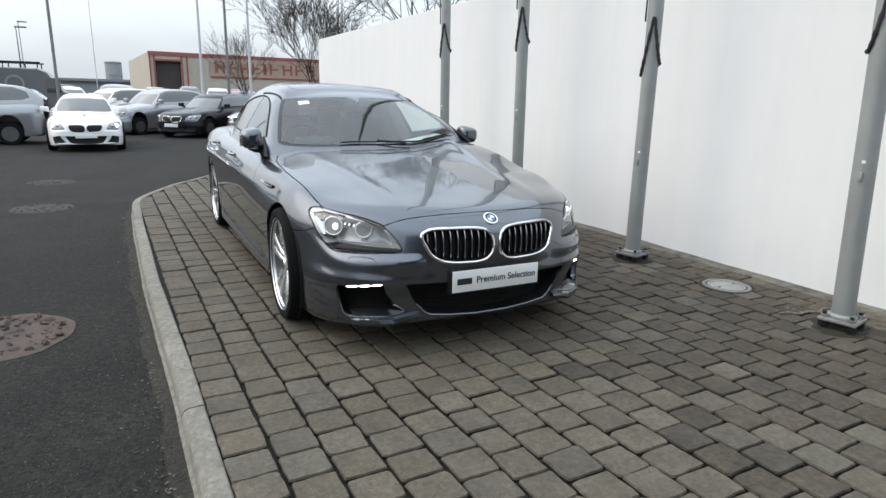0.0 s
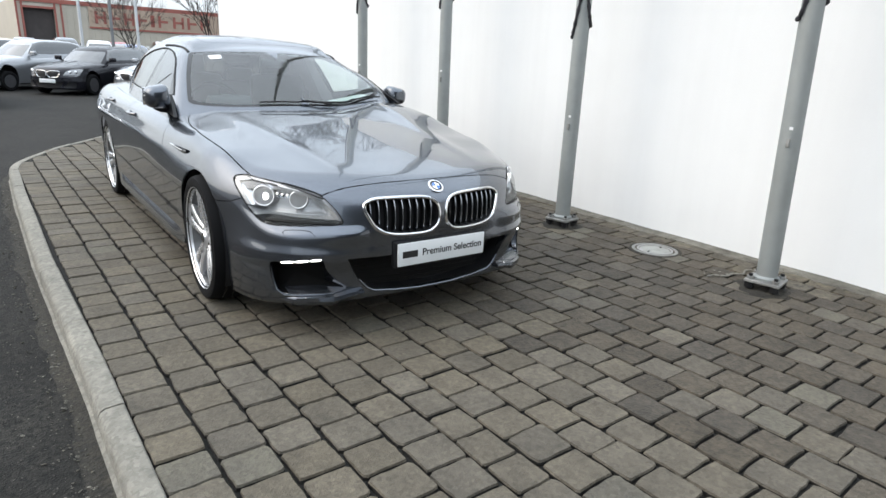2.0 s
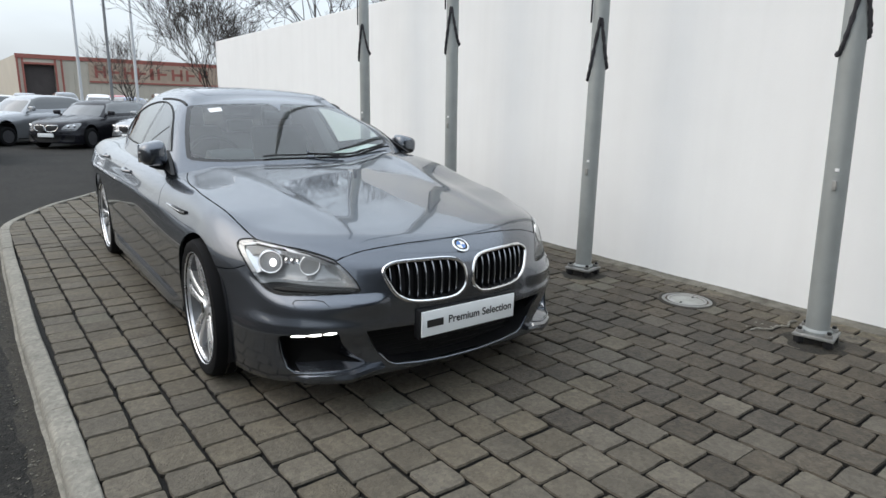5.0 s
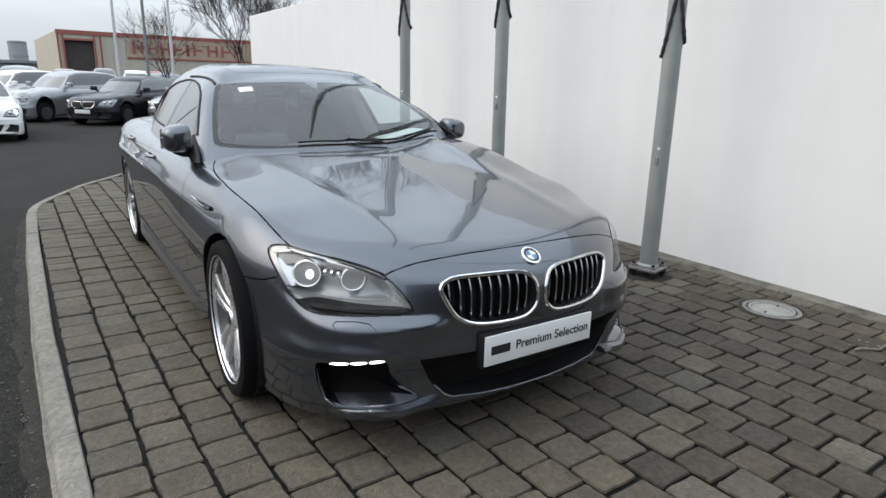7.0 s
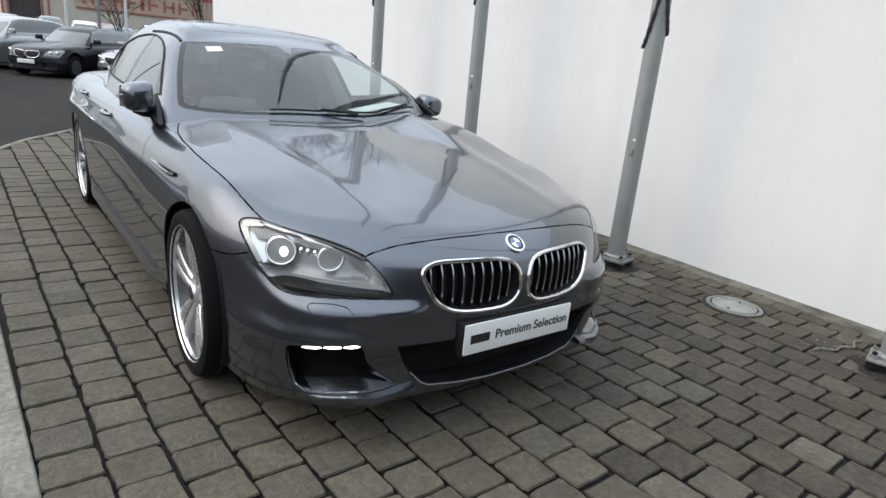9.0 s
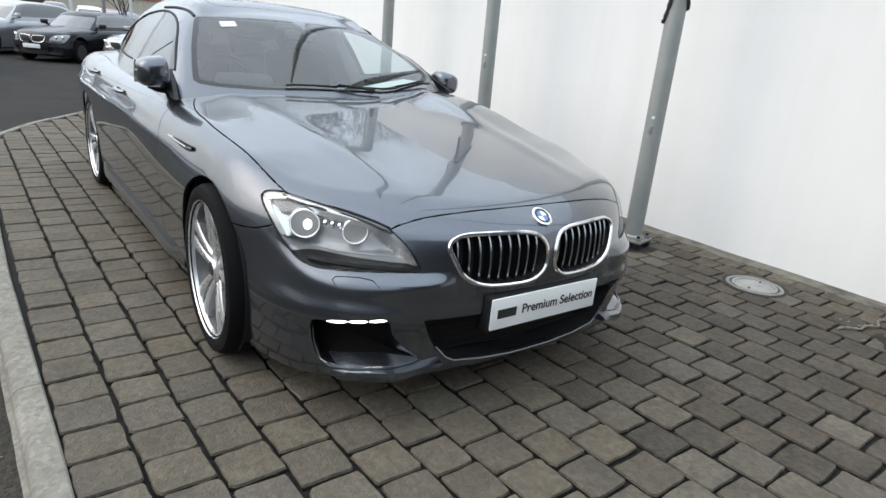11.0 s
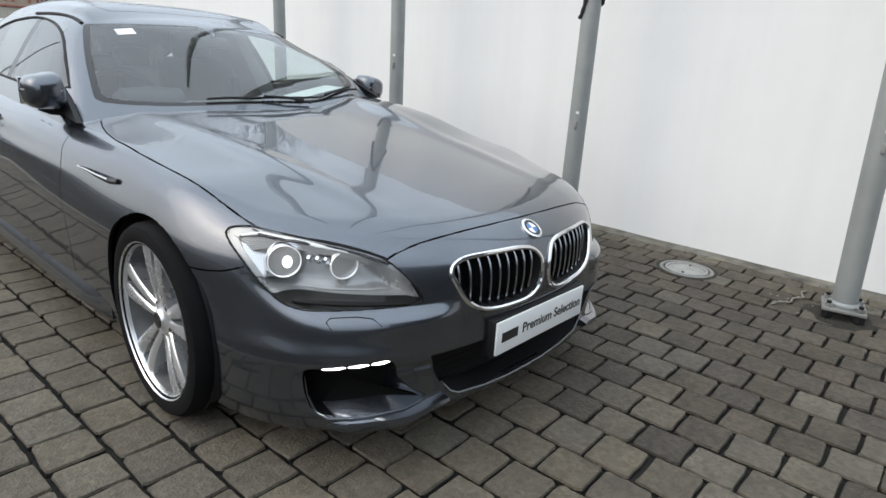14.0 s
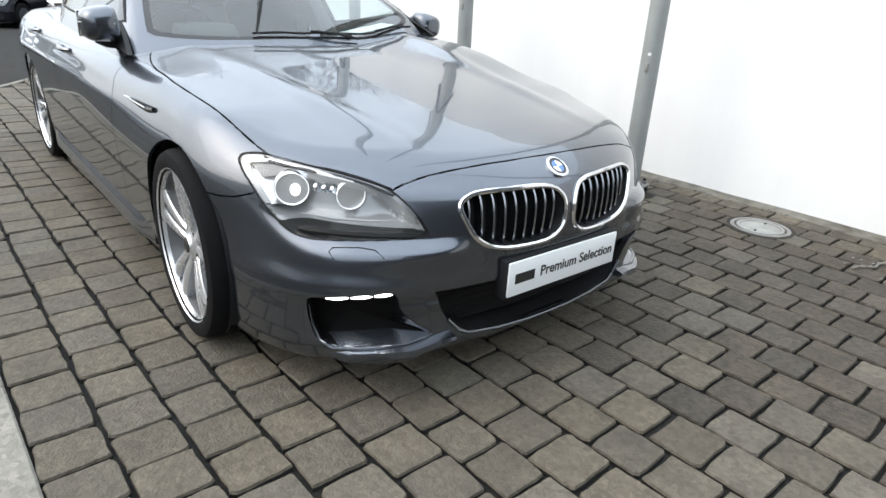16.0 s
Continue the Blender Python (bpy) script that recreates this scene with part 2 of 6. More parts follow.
CREAM = mat("cream_cladding", (.46, .42, .35), .7, vary=.06, scale=2)
RED = mat("red_paint", (.30, .095, .072), .6, vary=.1, scale=3)
DARKDOOR = mat("dark_opening", (.05, .042, .04), .8, vary=.2, scale=3)
GREYCLAD = mat("grey_cladding", (.22, .23, .24), .7, vary=.1, scale=2)
FARGREY = mat("far_grey", (.27, .28, .29), .9, vary=.1, scale=1)
LAMPPOST = mat("lamp_post_grey", (.20, .205, .21), .6, .2, vary=.1, scale=6)
WHITEPOST = mat("white_post", (.55, .56, .57), .6, vary=.05, scale=5)
VAN_GREY = mat("van_grey", (.095, .105, .108), .4, vary=.08, scale=3, coat=.5)
def curve(pairs):
    """A smooth function through (position, value) pairs, flat beyond its ends."""
    xs = np.array([p[0] for p in pairs], float)
    ys = np.array([p[1] for p in pairs], float)
    d = np.diff(ys) / np.diff(xs)
    m = np.zeros(len(xs))
    m[1:-1] = (d[:-1] + d[1:]) / 2
    m[0], m[-1] = d[0], d[-1]

    def at(t):
        t = np.clip(np.asarray(t, float), xs[0], xs[-1])
        i = np.clip(np.searchsorted(xs, t) - 1, 0, len(xs) - 2)
        h = xs[i + 1] - xs[i]
        u = (t - xs[i]) / h
        return ((2 * u**3 - 3 * u**2 + 1) * ys[i] + (u**3 - 2 * u**2 + u) * h * m[i]
                + (3 * u**2 - 2 * u**3) * ys[i + 1] + (u**3 - u**2) * h * m[i + 1])
    return at


def smax(a, b, k):
    h = np.maximum(k - np.abs(a - b), 0) / k
    return np.maximum(a, b) + h * h * k / 4


# the saloon's body: nose at y = 0, tail at y = 5, middle at x = 0
YC = 1.0
nose_y = curve([(.10, .085), (.15, .056), (.20, .050), (.26, .054), (.33, .050), (.38, .025), (.45, .020), (.52, .015),
                (.58, .018), (.62, .024), (.66, .042), (.70, .080), (.75, .14), (.9, .3)])
nose_n = curve([(.15, 3.1), (.38, 3.0), (.46, 2.7), (.54, 2.45), (.62, 2.3), (.75, 2.2)])
side_w = curve([(.09, .842), (.12, .866), (.17, .888), (.22, .902), (.30, .911), (.40, .917), (.52, .925), (.62, .933), (.70, .937), (.735, .935),
                (.78, .918), (.85, .890), (.95, .83), (1.1, .74)])
wing_w = curve([(.09, .842), (.12, .866), (.17, .888), (.22, .902), (.30, .911), (.40, .917), (.52, .925), (.60, .930), (.65, .925), (.70, .911), (.75, .891), (.80, .869),
                (.86, .838), (.95, .785), (1.1, .70)])
crown_y = curve([(-.2, .50), (0, .655), (.084, .705), (.15, .732), (.3, .770), (.5, .806), (.8, .851), (1.2, .905), (1.6, .955), (1.9, .975),
                 (2.4, .985), (3.6, 1.00), (4.3, 1.02), (4.75, 1.0), (5.0, .93), (5.2, .7)])
crown_d = curve([(0, .050), (.35, .066), (.57, .062), (.8, .036), (1.0, .036), (1.25, .042), (1.5, .066), (1.75, .072), (2.4, .06), (5, .06)])
tail_a = curve([(3.6, 1.0), (4.3, .985), (4.7, .93), (4.95, .80), (5.05, .6)])
belt_rise = curve([(0, 0), (1.2, 0), (2.5, .025), (4, .035), (5, .035)])
low_z = curve([(0, .180), (.16, .168), (.35, .138), (.6, .122), (.9, .135), (1.4, .19), (3.4, .19), (4.2, .2), (5, .25)])


eyelid_z = curve([(.40, .517), (.57, .511), (.69, .503), (.745, .503), (.79, .524), (.825, .565), (.86, .612), (.9, .66)])
eyelid_w = curve([(.38, 0), (.46, 1), (.70, 1), (.77, .75), (.82, .30), (.86, .05), (.90, 0)])


def blend(u):
    u = np.clip(u, 0, 1)
    return u * u * (3 - 2 * u)


def body_f(x, y, z):
    x = np.abs(x)
    z = z - .009 + .0145 * np.clip(y, 0, 2)
    zz = z - belt_rise(y) * np.clip((z - .3) / .4, 0, 1)
    wing = blend((2.35 - y) / 1.3) * blend((y - .25) / .45)
    a = (side_w(zz) * (1 - wing) + wing_w(zz) * wing) * tail_a(y)
    b = YC - nose_y(z)
    n = nose_n(z)
    v = np.clip(YC - y, 0, None) / b
    w = eyelid_w(x)
    up = z - eyelid_z(x)
    soft = .005 + .014 * np.clip((x - .75) / .08, 0, 1)
    face = np.clip(-up / .115, 0, 1)
    lid = .019 * w * np.clip(1 - soft * np.log1p(np.exp(np.clip(up / soft, -30, 30))) / .030, 0, 1) ** 1.3 * (1 - .75 * face * face * (3 - 2 * face))
    sill = z - .412
    lid = lid + .002 * np.clip((x - .40) / .08, 0, 1) * np.clip((.90 - x) / .1, 0, 1) * np.exp(-(sill / np.where(sill > 0, .03, .014)) ** 2)
    # the blade along the foot of the bumper stands proud at the corners
    lid = lid + .014 * np.clip((x - .42) / .12, 0, 1) * np.clip((.80 - x) / .12, 0, 1) * np.exp(-((z - .215) / np.where(z > .215, .022, .06)) ** 2)
    f1 = (((x / a) ** n + v ** n) ** (1 / n) - 1) * a - lid * blend((1.0 - y) / .4)
    ridge = .008 * np.exp(-((x - (.40 + .10 * y)) / .055) ** 2) * blend((y - .1) / .6) * blend((2.3 - y) / .9)
    h = crown_y(y) - crown_d(y) * (x / .8) ** 3.0 + ridge
    f2 = (z - h) * .95
    f3 = low_z(y) - z
    f4 = y - 5.0 + .35 * x * x + .25 * np.clip(z - .7, 0, 1) + .12 * np.clip(.6 - z, 0, 1)
    return smax(smax(smax(f1, f2, .06), f3, .02), f4, .1)


roof_y = curve([(1.0, .575), (1.3, .757), (1.6, .945), (1.75, 1.0375), (1.9, 1.1255), (2.05, 1.2095), (2.17, 1.272), (2.25, 1.307), (2.33, 1.332), (2.45, 1.354), (2.8, 1.385),
                (3.2, 1.382), (3.7, 1.315), (4.2, 1.16), (4.6, 1.02), (5.0, .86)])
tumble = curve([(.80, .865), (.93, .805), (1.1, .712), (1.25, .615), (1.33, .55), (1.45, .40)])
cab_a = curve([(1.2, .97), (1.9, 1.0), (2.8, 1.0), (3.5, .96), (4.3, .80), (5, .62)])


def cab_f(x, y, z):
    x = np.abs(x)
    g1 = (x - tumble(z) * cab_a(y)) * .86
    ye = y - .36 * x * x
    # the middle of the roof stands above the ditches at its sides
    step = np.clip((.545 - x) / .045, 0, 1) * np.clip((y - 2.33) / .22, 0, 1) * np.clip((4.1 - y) / .9, 0, 1)
    crown = .032 * step * step * (3 - 2 * step)
    g2 = (z - roof_y(ye) - crown + .030 * (x / .6) ** 2) * np.where(ye < 2.25, .86, .97)
    return smax(g1, g2, .05)
def cast(f, o, d, reach=3.0):
    """Distances along the rays o + t * d at which the shape f ends; the rays start inside it."""
    lo, hi = np.zeros(len(o)), np.full(len(o), reach)
    for _ in range(30):
        mid = (lo + hi) / 2
        p = o + mid[:, None] * d
        inside = f(p[:, 0], p[:, 1], p[:, 2]) < 0
        lo, hi = np.where(inside, mid, lo), np.where(inside, hi, mid)
    return o + lo[:, None] * d


def sheet(points, cols, rows):
    """A bmesh of quads over a grid of points, column by column."""
    bm = bmesh.new()
    vs = [bm.verts.new(p) for p in points]
    for i in range(cols - 1):
        for j in range(rows - 1):
            q = (vs[i * rows + j], vs[(i + 1) * rows + j], vs[(i + 1) * rows + j + 1], vs[i * rows + j + 1])
            if all((q[k].co - q[(k + 1) % 4].co).length > 1e-5 for k in range(4)):
                bm.faces.new(q)
    bmesh.ops.delete(bm, geom=[v for v in bm.verts if not v.link_faces], context="VERTS")
    return bm


def centres(bm, axes):
    return np.array([f.calc_center_median()[:] for f in bm.faces]).reshape(-1, 3)[:, axes]


def inside(poly, pts):
    p = np.array(poly)
    q = np.roll(p, -1, axis=0)
    x, y = pts[:, 0][:, None], pts[:, 1][:, None]
    hit = (p[:, 1] > y) != (q[:, 1] > y)
    cross = (q[:, 0] - p[:, 0]) * (y - p[:, 1]) / np.where(q[:, 1] == p[:, 1], 1e-9, q[:, 1] - p[:, 1]) + p[:, 0]
    return ((hit & (x < cross)).sum(1) % 2) == 1


def slit(bm, line, axes, closed=True, near=.05, where=None):
    """Cuts the faces of bm along a line drawn in the plane of two axes."""
    line = [np.array(p, float) for p in line]
    pairs = list(zip(line, line[1:] + line[:1])) if closed else list(zip(line, line[1:]))
    for a, b in pairs:
        d = b - a
        if np.hypot(*d) < 1e-6:
            continue
        c = centres(bm, axes)
        u = np.clip(((c - a) @ d) / (d @ d), 0, 1)
        ok = np.hypot(*(c - a - u[:, None] * d).T) < near
        bm.faces.ensure_lookup_table()
        fs = [bm.faces[i] for i in np.nonzero(ok)[0]]
        if where:
            fs = [f for f in fs if where(f.calc_center_median())]
        if not fs:
            continue
        co, no = [0, 0, 0], [0, 0, 0]
        co[axes[0]], co[axes[1]] = a
        no[axes[0]], no[axes[1]] = -d[1], d[0]
        geom = list({e for f in fs for e in (*f.verts, *f.edges, f)})
        bmesh.ops.bisect_plane(bm, geom=geom, dist=1e-5, plane_co=co, plane_no=Vector(no).normalized())


def take(bm, pick):
    """Moves the faces for which pick is true into a bmesh of their own."""
    out, made = bmesh.new(), {}
    gone = []
    for f in bm.faces:
        if pick[f.index]:
            vs = []
            for v in f.verts:
                if v not in made:
                    made[v] = out.verts.new(v.co)
                vs.append(made[v])
            out.faces.new(vs)
            gone.append(f)
    bmesh.ops.delete(bm, geom=gone, context="FACES")
    bm.faces.index_update()
    return out


def carve(bm, poly, axes, where=None, near=.05):
    """Cuts a closed outline out of bm and returns the piece."""
    slit(bm, poly, axes, True, near, where)
    bm.faces.index_update()
    pick = inside(poly, centres(bm, axes))
    if where:
        pick &= np.array([bool(where(f.calc_center_median())) for f in bm.faces])
    return take(bm, pick)


def copy_bm(bm):
    return bm.copy()


def flipped(bm):
    out = bm.copy()
    for v in out.verts:
        v.co.x = -v.co.x
    bmesh.ops.reverse_faces(out, faces=out.faces[:])
    return out


def join(*bms):
    out = bmesh.new()
    for bm in bms:
        made = {v: out.verts.new(v.co) for v in bm.verts}
        for f in bm.faces:
            try:
                g = out.faces.new([made[v] for v in f.verts])
                g.smooth = f.smooth
            except ValueError:
                pass
    return out


def both(bm):
    out = join(bm, flipped(bm))
    bmesh.ops.remove_doubles(out, verts=[v for v in out.verts if abs(v.co.x) < 1e-4], dist=2e-4)
    return out


def gradient(f, p, e=1e-3):
    p = np.array(p)
    g = [f(*(p + np.eye(3)[k] * e).T) - f(*(p - np.eye(3)[k] * e).T) for k in range(3)]
    g = np.stack(g, 1)
    return g / np.maximum(np.linalg.norm(g, axis=1), 1e-9)[:, None]


def panel(name, bm, material, parent, f=None, gap=.0025, depth=.012, label="", middle=True):
    """One pressed panel: its edges drawn back from the cut and turned inwards."""
    bm.normal_update()
    bm.verts.index_update()
    for fc in bm.faces:
        fc.smooth = True
    normal = gradient(f, [v.co[:] for v in bm.verts]) if f else np.array([v.normal[:] for v in bm.verts])
    if f:
        fn = sum(float(fc.normal @ Vector(normal[fc.verts[0].index])) * fc.calc_area() for fc in bm.faces)
        if fn < 0:
            bmesh.ops.reverse_faces(bm, faces=bm.faces[:])
    skin_normal = {v: tuple(normal[v.index]) for v in bm.verts}
    edges = [e for e in bm.edges if e.is_boundary and not (middle and abs(e.verts[0].co.x) < 1e-4 and abs(e.verts[1].co.x) < 1e-4)]
    pull = {}
    for e in edges:
        fc = e.link_faces[0]
        a, b = e.verts
        n = Vector(normal[a.index])
        side = n.cross(b.co - a.co)
        if side.length < 1e-9:
            continue
        side.normalize()
        if side.dot(fc.calc_center_median() - a.co) < 0:
            side = -side
        for v in (a, b):
            pull.setdefault(v, []).append(side)
    for v, s in pull.items():
        t = sum(s, Vector())
        if t.length > 1e-6:
            t.normalize()
            if abs(v.co.x) < 1e-4:
                t.x = 0
            v.co += t * gap
    if depth > 0:
        top, low = {}, {}
        for e in edges:
            for v in e.verts:
                if v not in top:
                    top[v] = bm.verts.new(v.co)
                    low[v] = bm.verts.new(v.co - Vector(normal[v.index]) * depth)
        for e in edges:
            a, b = e.verts
            fc = bm.faces.new((top[a], top[b], low[b], low[a]))
            fc.smooth = False
    n = [skin_normal.get(v, (0.0, 0.0, 0.0)) for v in bm.verts]
    me = bpy.data.meshes.new(name)
    bm.to_mesh(me)
    me.materials.append(material)
    if f:
        me.normals_split_custom_set_from_vertices(n)
    ob = new(name, me)
    ob.parent = parent
    if label:
        tagged(ob, label)
    bm.free()
    return ob


def part(name, bm, material, parent, label="", smooth=True):
    for f in bm.faces:
        f.smooth = smooth
    me = bpy.data.meshes.new(name)
    bm.to_mesh(me)
    bm.free()
    me.materials.append(material)
    if smooth:
        me.set_sharp_from_angle(angle=radians(38))
    ob = new(name, me)
    ob.parent = parent
    if label:
        tagged(ob, label)
    return ob


def box(x0, x1, y0, y1, z0, z1, bevel=0.0, segs=2):
    bm = bmesh.new()
    bmesh.ops.create_cube(bm, size=1)
    for v in bm.verts:
        v.co = Vector(((x0 + x1) / 2 + v.co.x * (x1 - x0), (y0 + y1) / 2 + v.co.y * (y1 - y0), (z0 + z1) / 2 + v.co.z * (z1 - z0)))
    if bevel:
        bmesh.ops.bevel(bm, geom=bm.edges[:], offset=bevel, segments=segs, profile=.5, affect="EDGES")
    return bm


def lathe(profile, axis="z", steps=32, closed=False):
    """Turns (radius, height) pairs about an axis."""
    bm = bmesh.new()
    rings = []
    for r, h in profile:
        ring = []
        for k in range(steps):
            a = 2 * math.pi * k / steps
            p = {"z": (r * math.cos(a), r * math.sin(a), h), "x": (h, r * math.cos(a), r * math.sin(a)), "y": (r * math.cos(a), h, r * math.sin(a))}[axis]
            ring.append(bm.verts.new(p))
        rings.append(ring)
    pairs = list(zip(rings, rings[1:])) + ([(rings[-1], rings[0])] if closed else [])
    for a, b in pairs:
        for k in range(steps):
            bm.faces.new((a[k], a[(k + 1) % steps], b[(k + 1) % steps], b[k]))
    if not closed:
        for ring in (rings[0], rings[-1]):
            if (ring[0].co - ring[steps // 2].co).length > 1e-4:
                bm.faces.new(ring)
    bmesh.ops.remove_doubles(bm, verts=bm.verts[:], dist=1e-6)
    bmesh.ops.recalc_face_normals(bm, faces=bm.faces[:])
    return bm


def tube(points, radius, sides=8, closed=False):
    """A round bar along points; radius: a number or one for each point."""
    pts = [Vector(p) for p in points]
    n = len(pts)
    bm = bmesh.new()
    rings = []
    up = None
    for i, p in enumerate(pts):
        a = pts[(i - 1) % n] if closed or i else pts[0]
        b = pts[(i + 1) % n] if closed or i < n - 1 else pts[-1]
        t = (b - a).normalized()
        if up is None:
            up = t.orthogonal().normalized()
        up = (up - t * up.dot(t)).normalized()
        w = t.cross(up)
        r = radius[i] if isinstance(radius, (list, tuple)) else radius
        rings.append([bm.verts.new(p + (up * math.cos(2 * math.pi * k / sides) + w * math.sin(2 * math.pi * k / sides)) * r) for k in range(sides)])
    for a, b in list(zip(rings, rings[1:])) + ([(rings[-1], rings[0])] if closed else []):
        for k in range(sides):
            bm.faces.new((a[k], a[(k + 1) % sides], b[(k + 1) % sides], b[k]))
    if not closed:
        bm.faces.new(rings[0][::-1])
        bm.faces.new(rings[-1])
    bmesh.ops.recalc_face_normals(bm, faces=bm.faces[:])
    return bm


def rounded(poly, times=2):
    """A closed outline with its corners cut to a smooth curve."""
    p = [np.array(q, float) for q in poly]
    for _ in range(times):
        p = [c for a, b in zip(p, p[1:] + p[:1]) for c in (a * .78 + b * .22, a * .22 + b * .78)]
    return [tuple(q) for q in p]


def onto(f, poly, lift=0.0):
    """Lays an outline given as (x, z) seen from the front on the shape f."""
    p = np.array(poly)
    o = np.stack([p[:, 0], np.full(len(p), 1.0), p[:, 1]], 1)
    q = cast(f, o, np.tile([0.0, -1.0, 0.0], (len(p), 1)), 1.5)
    return [tuple(a + lift * n) for a, n in zip(q, gradient(f, q))]


def moved(bm, m):
    bmesh.ops.transform(bm, matrix=m, verts=bm.verts[:])
    return bm


def text_bm(body, size):
    cu = bpy.data.curves.new("lettering", "FONT")
    cu.body, cu.size, cu.align_x, cu.align_y, cu.extrude = body, size, "CENTER", "CENTER", .0004
    cu.offset = .0009
    ob = bpy.data.objects.new("lettering", cu)
    scene.collection.objects.link(ob)
    me = bpy.data.meshes.new_from_object(ob.evaluated_get(bpy.context.evaluated_depsgraph_get()))
    bpy.data.objects.remove(ob)
    bm = bmesh.new()
    bm.from_mesh(me)
    return bm


HEADLIGHT = [(.835, .712), (.821, .727), (.805, .733), (.780, .737), (.766, .734), (.705, .724), (.635, .708), (.583, .691), (.558, .676), (.529, .640), (.503, .599),
             (.487, .554), (.580, .549), (.689, .540), (.752, .532), (.788, .545), (.809, .578), (.828, .627), (.839, .682)]
KIDNEY = [(.401, .629), (.389, .652), (.346, .668), (.239, .669), (.112, .666), (.054, .655), (.027, .628), (.018, .590), (.022, .532), (.075, .492),
          (.237, .495), (.309, .508), (.361, .540), (.388, .595)]
SIDE_INTAKE = [(.780, .360), (.772, .374), (.620, .404), (.594, .398), (.578, .345), (.532, .291), (.470, .250), (.556, .232), (.651, .225), (.734, .211), (.758, .232), (.772, .285)]
LOW_INTAKE = [(-.01, .396), (.488, .398), (.466, .358), (.427, .285), (.385, .239), (.352, .222), (.234, .209), (.1, .199), (-.01, .198)]
HOOD = [(-.02, .136), (.09, .137), (.18, .141), (.329, .155), (.430, .172), (.520, .190), (.556, .196), (.585, .230), (.636, .292), (.706, .382), (.752, .455), (.771, .495), (.783, .568),
        (.795, .688), (.804, .81), (.811, .99), (.812, 1.19), (.797, 1.44), (.780, 1.57), (.760, 1.66), (.728, 1.76), (.690, 1.81), (.62, 1.785), (.45, 1.70), (.25, 1.64), (-.02, 1.615)]
SCREEN = [(-.02, 1.625), (.25, 1.65), (.45, 1.71), (.60, 1.79), (.70, 1.87), (.685, 1.95), (.640, 2.12), (.568, 2.32), (.545, 2.345), (.50, 2.325), (.27, 2.255), (-.02, 2.225)]
SIDE_GLASS = [(1.97, .985), (2.15, 1.10), (2.36, 1.220), (2.55, 1.268), (2.75, 1.293), (3.0, 1.302), (3.4, 1.272), (3.8, 1.19), (4.10, 1.085), (4.16, 1.050), (4.08, 1.034), (3.4, 1.008), (2.6, .988)]
HUBS = (.94, 3.905)


def build_car():
    car = tagged(new("saloon_car"), "dark grey metallic four-door coupe on block paving, headlights lit", "car")
    # the skin, seen as one half and mirrored
    cols = [(0, YC, math.sin(a), -math.cos(a)) for a in np.linspace(0, math.pi / 2, 130)]
    cols += [(0, y, 1, 0) for y in np.linspace(1.0, 4.0, 150)[1:]]
    cols += [(0, 4.0, math.cos(a), math.sin(a)) for a in np.linspace(0, math.pi / 2, 26)[1:]]
    rows = [(z, 0.0) for z in np.linspace(.115, .60, 122)] + [(.60, e) for e in np.linspace(0, 1.12, 70)[1:] ** 1.0]
    o = np.array([(x, y, z) for x, y, dx, dy in cols for z, e in rows])
    d = np.array([(dx * math.cos(e), dy * math.cos(e), math.sin(e)) for x, y, dx, dy in cols for z, e in rows])
    o[:, 2] = np.maximum(o[:, 2], low_z(np.clip(o[:, 1] + d[:, 1] * .9, 0, 5)) + .004)
    skin = sheet(cast(body_f, o, d), len(cols), len(rows))
    up = Vector((0, 0, 1))
    carve(skin, HOOD, [0, 1], lambda c: c.z > .60).free()
    c = centres(skin, [0, 1, 2])
    take(skin, (cab_f(c[:, 0], c[:, 1], c[:, 2]) < -.045) & (c[:, 1] > 1.6) | (c[:, 1] > 1.62) & (c[:, 0] < .60)
         & (c[:, 2] > .8) & (c[:, 1] < 2.2)).free()
    front = lambda p: p.y < .75
    lens = carve(skin, rounded(HEADLIGHT), [0, 2], lambda p: p.y < .75 and p.z > .5, .03)
    carve(skin, rounded(KIDNEY), [0, 2], front, .03).free()
    carve(skin, rounded(SIDE_INTAKE, 1), [0, 2], front, .03).free()
    carve(skin, LOW_INTAKE, [0, 2], front, .03).free()
    outer = lambda p: p.x > .5
    for hub in HUBS:
        carve(skin, [(hub + .362 * math.cos(a), .335 + .362 * math.sin(a)) for a in np.linspace(0, 2 * math.pi, 72)[:-1]], [1, 2], outer, .03).free()
    # panels
    bumper = carve(skin, [(-.5, 0), (-.5, .9), (.20, .9), (.30, .665), (.455, .652), (.50, .630), (.56, .608), (.62, .598), (.76, .588), (.76, .5), (1.0, .3), (.95, 0)], [1, 2],
                   lambda p: p.x < .55 and p.y < .5 or p.y < 1.0 and p.z < .66 or p.y < .3)
    fender = carve(skin, [(.1, .0), (1.69, 0), (1.69, .72), (1.74, .80), (1.77, 1.2), (.1, 1.2)], [1, 2])
    front_door = carve(skin, [(1.6, .235), (2.86, .245), (2.86, .7), (2.90, 1.2), (1.6, 1.2)], [1, 2])
    rear_door = carve(skin, [(2.8, .245), (3.45, .25), (3.54, .48), (3.72, .66), (3.86, .8), (3.90, 1.2), (2.8, 1.2)], [1, 2])
    # the cut above takes the whole of the nose; sides stay apart
    panel("front_bumper", both(bumper), PAINT, car, body_f, depth=.03, middle=True)
    for name, bm in (("fender", fender), ("front_door", front_door), ("rear_door", rear_door)):
        other = flipped(bm)
        for b in (bm, other):
            panel(name, b, PAINT, car, body_f, middle=False)
    panel("rear_body", both(skin), PAINT, car, body_f)
    # hood
    gx, gy = np.linspace(0, .84, 72), np.linspace(.12, 1.83, 120)
